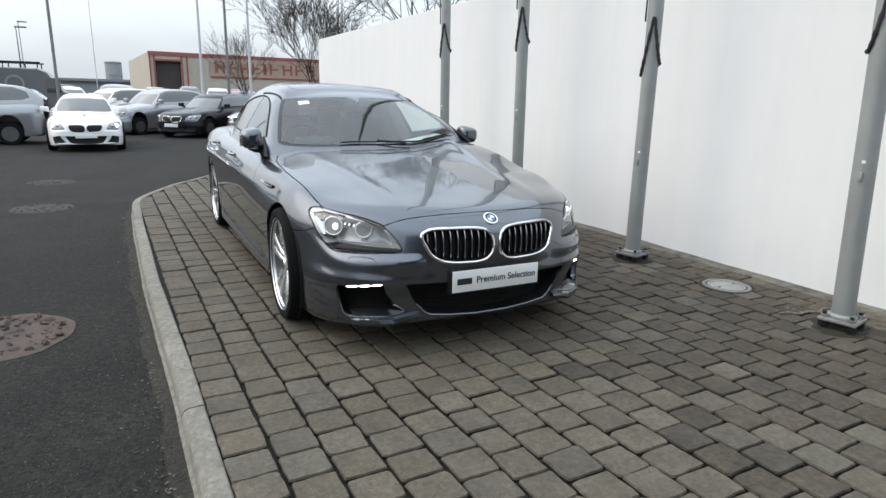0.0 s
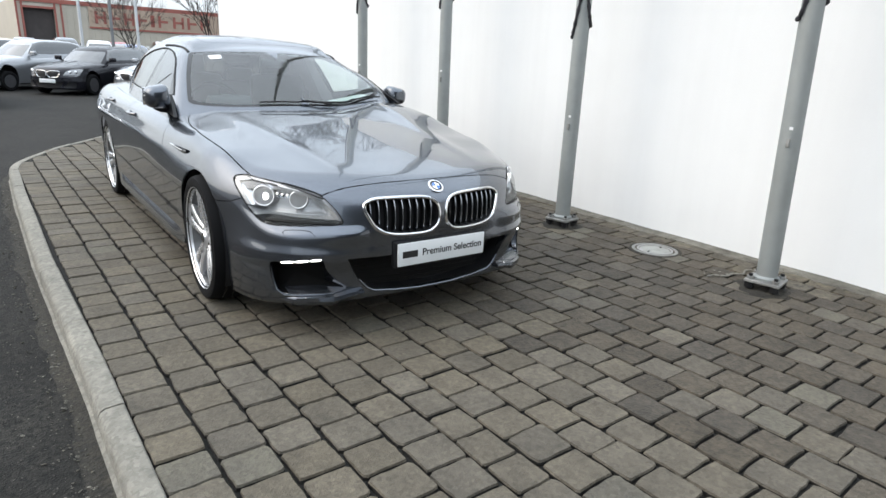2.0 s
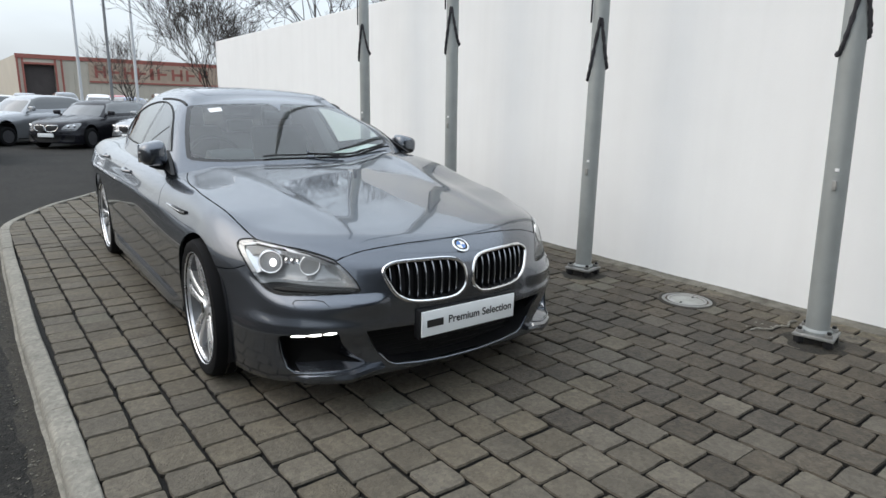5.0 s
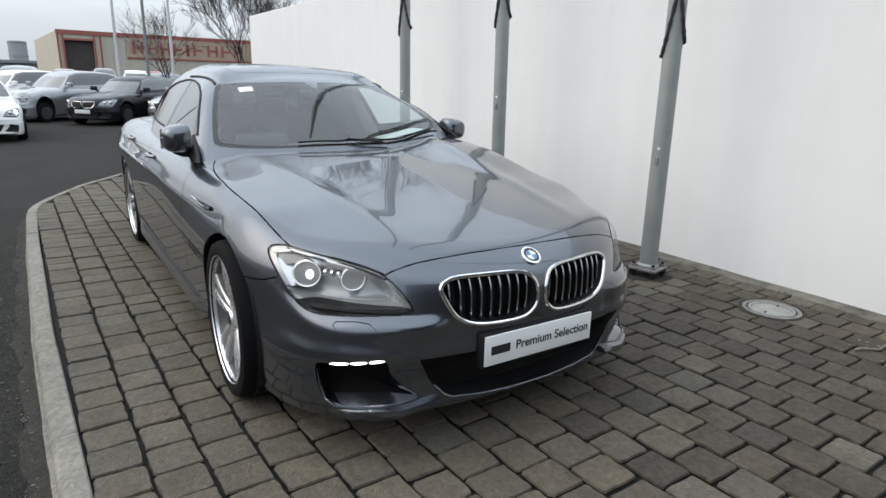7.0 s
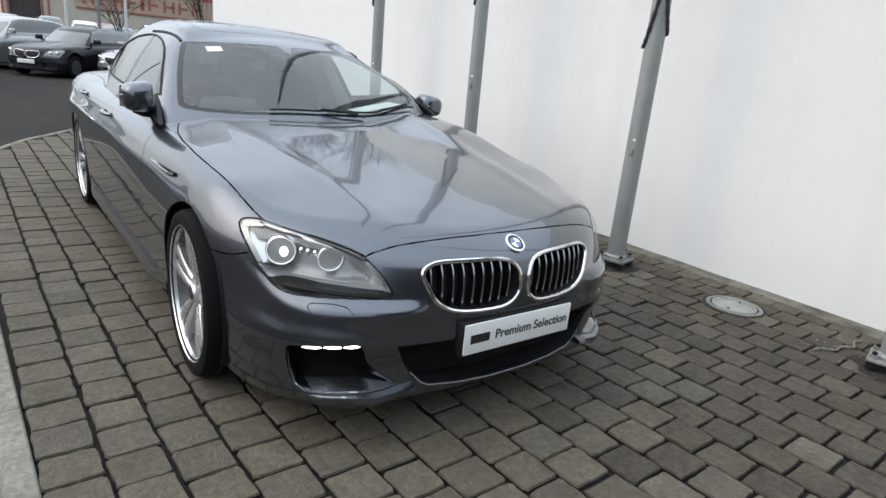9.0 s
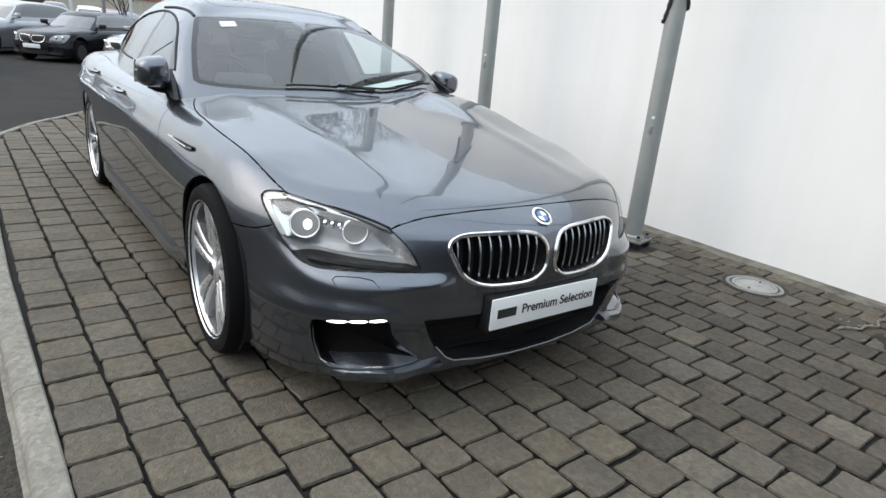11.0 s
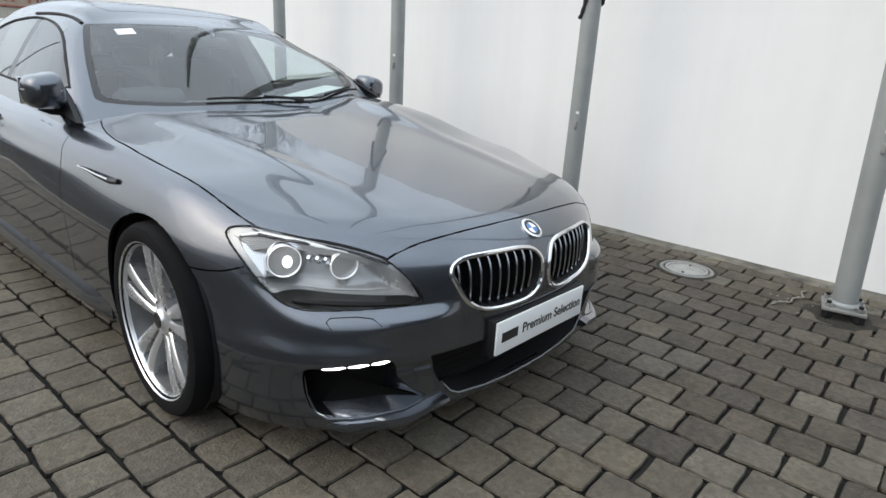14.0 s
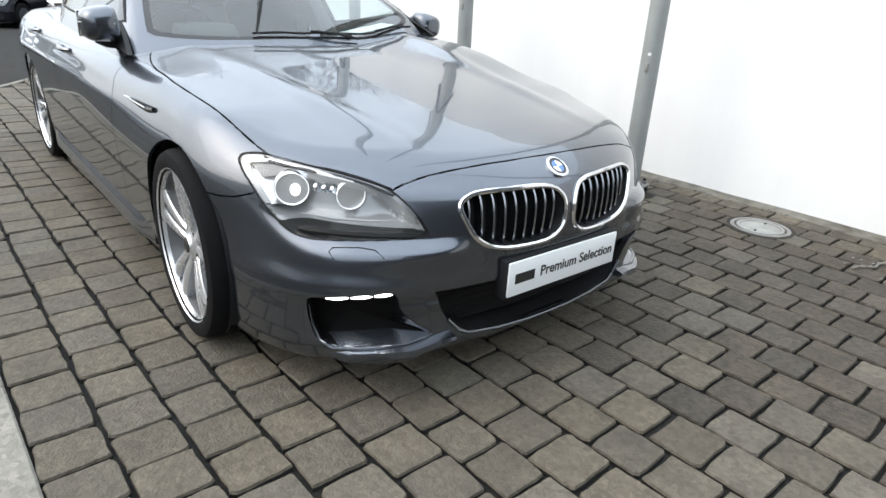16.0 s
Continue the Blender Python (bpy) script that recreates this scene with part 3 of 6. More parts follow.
    o = np.array([(x, y, .55) for x in gx for y in gy])
    hood = sheet(cast(body_f, o, np.tile([0.0, 0.0, 1.0], (len(o), 1)), 1.0), len(gx), len(gy))
    piece = carve(hood, HOOD, [0, 1])
    hood.free()
    panel("hood", both(piece), PAINT, car, body_f, gap=.004, depth=.018)
    # black tube under the hood gap, added to stand for the gap's shade
    line = [q for q in HOOD if q[0] > 0 and q[1] < 1.8]
    line = [(a[0] + (b[0] - a[0]) * u, a[1] + (b[1] - a[1]) * u) for a, b in zip(line, line[1:]) for u in (0, .34, .67)]
    for s in (1, -1):
        o = np.array([(x, y, .55) for x, y in line])
        p = cast(body_f, o, np.tile([0.0, 0.0, 1.0], (len(o), 1)), 1.0)
        part("hood_seal", tube([(s * q[0], q[1], q[2] - .014) for q in p], .006, 6), SEAL, car)
    # glasshouse
    ys = np.concatenate([np.linspace(1.45, 2.6, 110), np.linspace(2.6, 4.75, 90)[1:]])
    es = np.linspace(0.0, math.pi / 2, 90)
    o = np.array([(0, y, .80) for y in ys for e in es])
    d = np.array([(math.cos(e), 0, math.sin(e)) for y in ys for e in es])
    ok = cab_f(o[:, 0], o[:, 1], o[:, 2]) < -.01
    pts = cast(cab_f, o, d)
    cab = sheet(pts, len(ys), len(es))
    c = centres(cab, [0, 1, 2])
    take(cab, (body_f(c[:, 0], c[:, 1], c[:, 2]) < -.05) | (c[:, 2] < .82)).free()
    screen = carve(cab, rounded(SCREEN, 1), [0, 1], lambda p: p.y < 2.5 and p.z > .85)
    glass = carve(cab, rounded(SIDE_GLASS, 1), [1, 2], lambda p: p.x > .3)
    carve(cab, [(-.02, 2.40), (.40, 2.44), (.44, 2.50), (.44, 3.15), (.40, 3.2), (-.02, 3.2)], [0, 1], lambda p: p.z > 1.2 and p.y > 2.3).free()
    panel("roof", both(cab), PAINT, car, cab_f, gap=.001, depth=.02)
    gx, gy = np.linspace(0, .45, 20), np.linspace(2.38, 3.22, 30)
    o = np.array([(x, y, 1.0) for x in gx for y in gy])
    sun = sheet(cast(cab_f, o, np.tile([0.0, 0.0, 1.0], (len(o), 1)), 1.0), len(gx), len(gy))
    sunroof = carve(sun, [(-.02, 2.40), (.40, 2.44), (.44, 2.50), (.44, 3.15), (.40, 3.2), (-.02, 3.2)], [0, 1])
    panel("sunroof", both(sunroof), PAINT, car, cab_f, gap=.004, depth=.01, label="steel sunroof panel in body colour")
    # windscreen: a black painted border, clear glass within
    scr = both(screen)
    outline = rounded(SCREEN, 1)
    shrink = lambda p, s, m: [(q[0] * (1 - s), m + (q[1] - m) * (1 - s * 1.3)) for q in p]
    clear_line = [q for q in shrink(outline, .04, 1.98)]
    full = [q for q in clear_line if q[0] > 0] + [(-q[0], q[1]) for q in reversed(clear_line) if q[0] > 0]
    clear = carve(scr, full, [0, 1])
    panel("windscreen_border", scr, BLACK_GLOSS, car, cab_f, gap=0, depth=0, middle=False, label="black painted border of the windscreen")
    ws = panel("windscreen", clear, GLASS, car, cab_f, gap=0, depth=0, middle=False, label="clear laminated windscreen")
    ws.visible_shadow = False
    for g in (glass, flipped(glass)):
        pick = np.array([2.80 < f.calc_center_median().y < 2.90 for f in g.faces])
        slit(g, [(2.79, .9), (2.83, 1.4)], [1, 2], False)
        slit(g, [(2.87, .9), (2.91, 1.4)], [1, 2], False)
        g.faces.index_update()
        cc = centres(g, [1, 2])
        pillar = take(g, (cc[:, 0] > 2.79 + (cc[:, 1] - .9) * .08) & (cc[:, 0] < 2.87 + (cc[:, 1] - .9) * .08))
        panel("door_pillar", pillar, BLACK_GLOSS, car, cab_f, gap=0, depth=.01, middle=False)
        w = panel("side_window", g, DARK_GLASS, car, cab_f, gap=0, depth=.006, middle=False, label="tinted side window glass")
        w.visible_shadow = False
    for s in (1, -1):
        o = np.array([(0, y, z) for y, z in rounded(SIDE_GLASS, 1)])
        line = cast(cab_f, o, np.tile([1.0, 0, 0], (len(o), 1)))
        part("window_trim", tube([(s * (p[0] + .001), p[1], p[2]) for p in line], .007, 6, True), RUBBER, car)
        # drip moulding along the roof
        yy = np.linspace(2.36, 3.0, 30)
        o = np.array([(.556, y, 1.0) for y in yy])
        rail = cast(cab_f, o, np.tile([0.0, 0, 1.0], (30, 1)), 1.0)
        part("roof_moulding", tube([(s * p[0], p[1], p[2] - .002) for p in rail], .010, 6), RUBBER, car, "black moulding in the roof ditch")
    # fittings under the skin
    part("underbody", join(box(-.60, .60, .35, 4.75, .17, .50, .05), box(-.84, .84, 1.36, 3.45, .17, .45, .04), box(-.46, .46, .20, 1.5, .19, .36, .03), box(-.62, .62, .33, 1.5, .19, .36, .03)), RUBBER, car, "black underbody tray")
    part("front_carrier", box(-.44, .44, .24, .34, .22, .56, .02), RUBBER, car, "black radiator carrier")
    for hub in HUBS:
        for s in (1, -1):
            n = 30
            a = np.linspace(-.5, math.pi + .5, n)
            bm = bmesh.new()
            ring = [[bm.verts.new((s * x, hub + r * math.cos(t), .335 + r * math.sin(t))) for t in a] for x, r in ((.898, .368), (.60, .375), (.60, .05))]
            for p, q in zip(ring, ring[1:]):
                for k in range(n - 1):
                    bm.faces.new((p[k], p[k + 1], q[k + 1], q[k]))
            part("wheel_liner", bm, RUBBER, car)
    build_lamps(car, lens)
    build_nose(car)
    build_cabin(car)
    wheel = build_wheel(car)
    for hub in HUBS:
        for s in (1, -1):
            if hub == HUBS[0] and s == -1:
                continue
            w = copy_thing(wheel, pose(s * .905, hub, .335, 0, 0, 0 if s < 0 else 180) @ pose(0, 0, 0, 20 if s > 0 else 41, 0, 0))
    return car


def ease(a):
    a = min(max(a, 0), 1)
    return a * a * (3 - 2 * a)


def settle_side(car):
    """The wing and screen pillar away from the kerb stand slightly proud."""
    done = set()
    for ob in car.children_recursive:
        if ob.type != "MESH" or ob.data in done or ob.parent and ob.parent.name.startswith("wheel") or ob.name.startswith(("wheel", "rim", "spoke", "hub", "cap", "tyre")):
            continue
        done.add(ob.data)
        for v in ob.data.vertices:
            x, y, z = v.co
            if x > .4 and y < 1.2 and z > .45:
                v.co.x += .018 * ease((x - .4) / .4) * ease((1.2 - y) / .5) * ease((z - .45) / .1)
            if x > .2 and .8 < y < 2.9 and z > .5:
                v.co.z += .085 * ease((x - .2) / .6) * ease((y - .85) / .75) * ease((2.8 - y) / .7) * ease((z - .5) / .3) * ease((1.3 - z) / .3)


def build_lamps(car, lens):
    line = np.array(rounded(HEADLIGHT))
    ahead = np.roll(line, -1, axis=0) - line

    def inset(x, z):
        """Distance from the rim of the lamp, seen from the front."""
        p = np.array((abs(x), z)) - line
        u = np.clip((p * ahead).sum(1) / (ahead * ahead).sum(1), 0, 1)
        return float(np.hypot(*(p - u[:, None] * ahead).T).min())

    for s in (1, -1):
        bm = copy_bm(lens) if s > 0 else flipped(lens)
        lamp = panel("headlight", bm, LENS, car, body_f, gap=.004, depth=0, middle=False, label="clear headlight cover, lit inside")
        lamp.visible_shadow = False
        rim = onto(body_f, rounded(HEADLIGHT), -.002)
        part("seal", tube([(s * x, y, z) for x, y, z in rim], .0028, 6, True), SEAL, lamp)
        # bucket behind the cover
        b = copy_bm(lens) if s > 0 else flipped(lens)
        bm2 = bmesh.new()
        n = gradient(body_f, [v.co[:] for v in b.verts])
        made = {}
        for i, v in enumerate(b.verts):
            c = v.co
            low = max(0.0, min(1.0, (.60 - c.z) / .04))
            rim_off = min(1.0, max(0.0, inset(c.x, c.z) - .012) / .03) ** .6
            made[v] = bm2.verts.new((c.x - n[i][0] * (.004 + .046 * rim_off), c.y + .014 + .068 * rim_off * (1 - .5 * low), c.z - .004))
        for f in b.faces:
            bm2.faces.new([made[v] for v in f.verts])
        bm2.faces.index_update()
        foot = take(bm2, np.array([f.calc_center_median().z < .566 for f in bm2.faces]))
        part("lamp_foot", foot, SEAL, lamp, "black foot of the lamp housing")
        # silvered flange behind the rim of the cover, along its upper and outer edge
        turn = np.roll(line, -1, axis=0) - np.roll(line, 1, axis=0)
        inwards = np.stack([-turn[:, 1], turn[:, 0]], 1) / np.hypot(*turn.T)[:, None]
        keep = [k for k in range(len(line)) if line[k][1] > .606]
        outer = onto(body_f, line[keep], -.005)
        inner = onto(body_f, (line + inwards * .013)[keep], -.009)
        ring = bmesh.new()
        r1 = [ring.verts.new((s * x, y, z)) for x, y, z in outer]
        r2 = [ring.verts.new((s * x, y, z)) for x, y, z in inner]
        for k in range(len(keep) - 1):
            if keep[k + 1] == keep[k] + 1:
                ring.faces.new((r1[k], r1[k + 1], r2[k + 1], r2[k]))
        part("lamp_flange", ring, FLANGE, lamp, "silvered flange behind the cover")
        part("lamp_housing", bm2, LAMP_GREY, lamp, "satin grey lamp housing")
        b.free()
        skirt = [(q[0], q[1]) for q in rounded(HEADLIGHT)]
        edge = onto(body_f, skirt, -.006)
        bm3 = bmesh.new()
        top = [bm3.verts.new((s * x, y, z)) for x, y, z in edge]
        low = [bm3.verts.new((s * (x - .006), y + .10, z)) for x, y, z in edge]
        for k in range(len(top)):
            bm3.faces.new((top[k], top[(k + 1) % len(top)], low[(k + 1) % len(top)], low[k]))
        bm3.faces.index_update()
        black = take(bm3, np.array([f.calc_center_median().z < .600 or abs(f.calc_center_median().x) < .56 for f in bm3.faces]))
        part("lamp_surround", bm3, FROST, lamp)
        part("lamp_sill", black, SEAL, lamp, "black sill inside the headlight")
        # chrome brow under the upper edge
        brow = onto(body_f, [(.818, .708), (.766, .721), (.702, .711), (.633, .695), (.586, .679)], -.010)
        brow2 = onto(body_f, [(.815, .684), (.766, .706), (.702, .699), (.633, .685), (.594, .672)], -.026)
        bm4 = bmesh.new()
        r1 = [bm4.verts.new((s * x, y, z)) for x, y, z in brow]
        r2 = [bm4.verts.new((s * x, y, z)) for x, y, z in brow2]
        for k in range(4):
            bm4.faces.new((r1[k], r1[k + 1], r2[k + 1], r2[k]))
        part("brow", bm4, SILVERED, lamp, "silvered brow inside the headlight")
        bar = onto(body_f, [(.812, .716), (.780, .727), (.740, .722), (.69, .712), (.635, .700), (.590, .686)], -.010)
        part("brow_light", tube([(s * x, y, z) for x, y, z in bar], [.003, .005, .006, .006, .005, .002], 8), BROW, lamp, "white lit bar under the upper edge")
        # outer reflector under the turn of the lamp
        f1 = onto(body_f, [(.822, .700), (.826, .640), (.812, .610)], -.012)
        f2 = onto(body_f, [(.788, .692), (.800, .640), (.796, .612)], -.055)
        bm5 = bmesh.new()
        r1 = [bm5.verts.new((s * x, y, z)) for x, y, z in f1]
        r2 = [bm5.verts.new((s * x, y, z)) for x, y, z in f2]
        for k in range(2):
            bm5.faces.new((r1[k], r1[k + 1], r2[k + 1], r2[k]))
        part("side_reflector", bm5, SILVERED, lamp)
        # pale light bar and the dark strip below it
        blade = onto(body_f, [(.765, .596), (.70, .592), (.62, .593), (.545, .597)], -.022)
        part("light_blade", tube([(s * x, y + .008, z) for x, y, z in blade], [.001, .004, .004, .001], 8), LAMP_GREY, lamp)
        strip = onto(body_f, [(u, .558) for u in np.linspace(.770, .510, 12)], -.010)
        part("lower_strip", tube([(s * x, y, z) for x, y, z in strip], [.008] + [.013] * 10 + [.007], 8), SEAL, lamp)
        for (x, y, z), r, turn in (((.752, .415, .654), .047, 26), ((.628, .300, .647), .041, 18)):
            m = pose(s * x, y, z, 0, 0, s * turn)
            ring = lathe([(r * 1.03, -.004), (r * 1.09, .002), (r * 1.09, .03), (r * 1.0, .035), (r * .92, .012), (r * .97, .0)], "y", 40, True)
            part("bezel", moved(ring, m), CHROME, lamp)
            halo = lathe([(r * .99, -.006), (r * 1.01, -.003), (r * 1.005, .002), (r * .96, .002), (r * .955, -.003)], "y", 40, True)
            part("light_ring", moved(halo, m), HALO, lamp, "white glowing light ring")
            dish = lathe([(r * .92, .006), (r * .8, .03), (r * .62, .042)], "y", 36)
            part("reflector", moved(dish, m), SILVERED, lamp)
            ball = lathe([(r * .66 * math.cos(a), .036 - r * .66 * math.sin(a) * .9) for a in np.linspace(0, math.pi / 2 - .02, 9)], "y", 32)
            part("projector", moved(ball, m), BALL, lamp, "clear projector lens")
            if r > .045:
                core = lathe([(.001, -.010), (r * .22, -.008), (r * .36, .002), (r * .42, .012), (r * .44, .02)], "y", 28)
                part("lit_core", moved(core, m @ pose(-s * r * .20, -.004, -r * .10) @ Matrix.Diagonal((.75, 1, .95, 1))), CORE, lamp, "lit lamp core")
        for k in range(3):
            part("small_reflector", moved(lathe([(.001, .0), (.012, -.004), (.015, .004)], "y", 14), pose(s * (.694 - .018 * k), .366 - .016 * k, .662 - .002 * k)), CHROME, lamp)


def build_nose(car):
    for s in (1, -1):
        edge = onto(body_f, rounded(KIDNEY), .001)
        edge = [(s * x, y, z) for x, y, z in edge]
        grille = part("kidney_grille", tube(edge, .008, 8, True), CHROME, car, "chrome kidney grille with upright black slats")
        # inner step of the frame
        bm = bmesh.new()
        top = [bm.verts.new(p) for p in edge]
        mid_x = sum(p[0] for p in edge) / len(edge)
        low = [bm.verts.new((mid_x + (p[0] - mid_x) * .95, p[1] + .055, .57 + (p[2] - .57) * .93)) for p in edge]
        for k in range(len(top)):
            bm.faces.new((top[k], top[(k + 1) % len(top)], low[(k + 1) % len(top)], low[k]))
        bm.faces.new(low)
        part("grille_back", bm, RUBBER, grille)
        poly = np.array(rounded(KIDNEY))
        for k in range(9):
            x = .056 + k * .0385
            zs = []
            for (x0, z0), (x1, z1) in zip(poly, np.roll(poly, -1, axis=0)):
                if (x0 - x) * (x1 - x) < 0:
                    zs.append(z0 + (z1 - z0) * (x - x0) / (x1 - x0))
            lo, hi = min(zs) + .004, max(zs) - .004
            zz = np.linspace(lo, hi, 9)
            face = onto(body_f, [(x, z) for z in zz], 0)
            bm = bmesh.new()
            loops = []
            for (px, py, pz), u in zip(face, np.linspace(0, 1, 9)):
                py += .012 + .012 * (1 - u) ** 2
                loops.append([bm.verts.new((s * (px + a), py + b, pz)) for a, b in ((-.0035, .002), (0, -.002), (.0035, .002), (.003, .035), (-.003, .035))])
            for a, b in zip(loops, loops[1:]):
                for j in range(5):
                    bm.faces.new((a[j], a[(j + 1) % 5], b[(j + 1) % 5], b[j]))
            bm.faces.new(loops[0])
            bm.faces.new(loops[-1])
            bmesh.ops.recalc_face_normals(bm, faces=bm.faces[:])
            part("slat", bm, SLAT, grille)
    # lower openings: dark back, side walls, body-coloured ramp in the outer ones
    for s in (1, -1):
        # black duct; its inner wall and floor are in body colour and meet at a point in front
        hole = rounded(SIDE_INTAKE, 1)
        edge = onto(body_f, hole, -.002)
        rear = onto(body_f, [(.56, .30)])[0][1] + .080
        kinds = ["wall" if k // 2 in (3, 4, 5) else "floor" if k // 2 in (6, 7, 8) else "duct" for k in range(len(edge))]
        deep = []
        for kind, (x, y, z) in zip(kinds, edge):
            t = min(1.0, max(0.0, (.398 - z) / .148))
            back = min(1.0, (x - .470) / .090)
            deep.append({"wall": (s * (.540 + .014 * t), rear, .398 - .140 * t),
                         "floor": (s * min(x, .735), y + .075 * back, z + .024 * back),
                         "duct": (s * (.60 + (x - .60) * .96), y + .085, z)}[kind])
        dark, shelf = bmesh.new(), bmesh.new()
        for k in range(len(edge)):
            n = (k + 1) % len(edge)
            p, q = edge[k], edge[n]
            bm = dark if "duct" in (kinds[k], kinds[n]) else shelf
            bm.faces.new([bm.verts.new(v) for v in ((s * p[0], p[1], p[2]), (s * q[0], q[1], q[2]), deep[n], deep[k])])
        mid = dark.verts.new((s * .65, onto(body_f, [(.65, .31)])[0][1] + .10, .31))
        for k in range(len(deep)):
            dark.faces.new([dark.verts.new(deep[k]), dark.verts.new(deep[(k + 1) % len(deep)]), mid])
        bmesh.ops.remove_doubles(shelf, verts=shelf.verts[:], dist=1e-5)
        duct = part("air_intake", dark, DUCT, car, "black outer air intake in the bumper")
        part("intake_shelf", shelf, PAINT, duct, "shelf in body colour")
        lip = onto(body_f, [(.470, .250), (.510, .240), (.556, .232), (.605, .229), (.651, .225), (.69, .219), (.734, .213), (.757, .232), (.769, .285), (.776, .345)], -.002)
        part("intake_lip", tube([(s * x, y, z) for x, y, z in lip], [.003, .005, .006, .006, .006, .006, .005, .004, .003, .001], 8), PAINT, duct)
        # sharp blade under the opening, ending in a point towards the middle
        us = np.linspace(.740, .416, 44)
        tops = np.interp(us, [.416, .470, .556, .651, .722, .775], [.247, .245, .229, .222, .210, .222])
        drops = np.interp(us, [.416, .475, .56, .70, .775], [.028, .038, .048, .042, .014])
        outs = np.interp(us, [.416, .475, .56, .70, .740], [.030, .030, .024, .008, -.012])
        bm = bmesh.new()
        rows = []
        for u, zt, dz, w, (x, y, z) in zip(us, tops, drops, outs, onto(body_f, list(zip(us, tops)), 0)):
            rows.append([bm.verts.new((s * x, y + a, b)) for a, b in ((.022, zt + .006), (-w, zt - .007), (-w - .004, zt - dz * .55), (-w * .5, zt - dz), (.03, zt - dz))])
        for p, q in zip(rows, rows[1:]):
            for k in range(5):
                bm.faces.new((p[k], p[(k + 1) % 5], q[(k + 1) % 5], q[k]))
        bm.faces.new(rows[0])
        bm.faces.new(rows[-1])
        bmesh.ops.recalc_face_normals(bm, faces=bm.faces[:])
        part("bumper_blade", bm, PAINT, car, "sharp blade along the foot of the bumper")
        # three daytime lights under the upper lip
        for a, b in ((.750, .704), (.698, .652), (.646, .600)):
            seg = onto(body_f, [(u, .362 + (.762 - u) * .19) for u in np.linspace(a, b, 7)], -.016)
            part("running_light", tube([(s * x, y, z) for x, y, z in seg], [.001, .0028, .0040, .0044, .0040, .0028, .001], 8), LIT, duct, "white running light, lit")
        part("light_bar", tube([(s * x, y + .014, z + .004) for x, y, z in onto(body_f, [(u, .362 + (.762 - u) * .19) for u in np.linspace(.755, .60, 9)], -.018)], .011, 8), BLACK_GLOSS, duct)
    edge = onto(body_f, [(x, z) for x, z in LOW_INTAKE if x >= 0], -.002)
    edge = edge + [(-x, y, z) for x, y, z in reversed(edge)]
    bm = bmesh.new()
    top = [bm.verts.new(p) for p in edge]
    low = [bm.verts.new((x * .97, y + .10, .29 + (z - .29) * .92)) for x, y, z in edge]
    for k in range(len(top)):
        bm.faces.new((top[k], top[(k + 1) % len(top)], low[(k + 1) % len(top)], low[k]))
    bm.faces.new(low)
    duct = part("lower_grille", bm, RUBBER, car, "black central lower grille")
    lip = [p for p in onto(body_f, [(.427, .285), (.385, .239), (.352, .222), (.234, .209), (.1, .199), (.0001, .198)], -.003)]
    part("grille_lip", tube(lip + [(-x, y, z) for x, y, z in reversed(lip[:-1])], .007, 8), PAINT, duct)
    for z in np.linspace(.235, .375, 7):
        w = float(np.interp(z, [.22, .285, .358, .398], [.32, .39, .43, .45]))
        bar = [(x, p[1] + .075, z) for x, p in zip(np.linspace(-w, w, 15), onto(body_f, [(abs(x), z) for x in np.linspace(-w, w, 15)]))]
        part("grille_bar", tube(bar, .003, 6), SEAL, duct)
    # lip spoiler under the nose
    lip = onto(body_f, [(x, .164) for x in np.linspace(.001, .70, 24)], -.02)
    lip = [(-x, y, z - .018) for x, y, z in reversed(lip)] + [(x, y, z - .018) for x, y, z in lip[1:]]
    part("front_lip", tube(lip, .016, 8), RUBBER, car, "black underside lip")
    # emblem: plain quartered disc
    at = onto(body_f, [(.0001, .700)], 0)[0]
    n = gradient(body_f, [at])[0]
    m = Matrix.Translation(Vector(at) + Vector(n) * .001) @ Vector(n).to_track_quat("Z", "Y").to_matrix().to_4x4()
    badge = part("emblem", moved(lathe([(.041, -.004), (.041, .004), (.038, .006), (.033, .006), (.031, .003)], "z", 40), m), CHROME, car, "round emblem in blue and white quarters")
    ring = lathe([(.033, .0035), (.033, .0052), (.023, .0052), (.023, .0035)], "z", 40, True)
    part("band", moved(ring, m), BLACK_GLOSS, badge)
    for k in range(4):
        bm = bmesh.new()
        vs = [bm.verts.new((0, 0, .0050))] + [bm.verts.new((.0225 * math.cos(k * math.pi / 2 + a), .0225 * math.sin(k * math.pi / 2 + a), .0050)) for a in np.linspace(0, math.pi / 2, 9)]
        bm.faces.new(vs)
        g = bmesh.ops.extrude_face_region(bm, geom=bm.faces[:])
        bmesh.ops.translate(bm, verts=[v for v in g["geom"] if isinstance(v, bmesh.types.BMVert)], vec=(0, 0, -.003))
        bmesh.ops.recalc_face_normals(bm, faces=bm.faces[:])
        part("quarter", moved(bm, m), BLUE if k % 2 else WHITE, badge)
    # show plate
    plate = part("number_plate", box(-.262, .262, .0, .009, .344, .457, .003), PLATE, car, "white showroom plate with black lettering")
    part("plate_holder", box(-.272, .272, .008, .05, .334, .464, .006), RUBBER, plate)
    m = pose(.060, -.0008, .4010, 90)
    part("lettering", moved(text_bm("Premium Selection", .0485), m), INK, plate, smooth=False)
    part("brand_bar", box(-.236, -.150, -.0012, .0004, .384, .417), INK, plate, smooth=False)
    part("small_print", box(-.10, .16, .006, .0078, .3375, .3400), SLAT, plate, "grey line of small print", smooth=False)
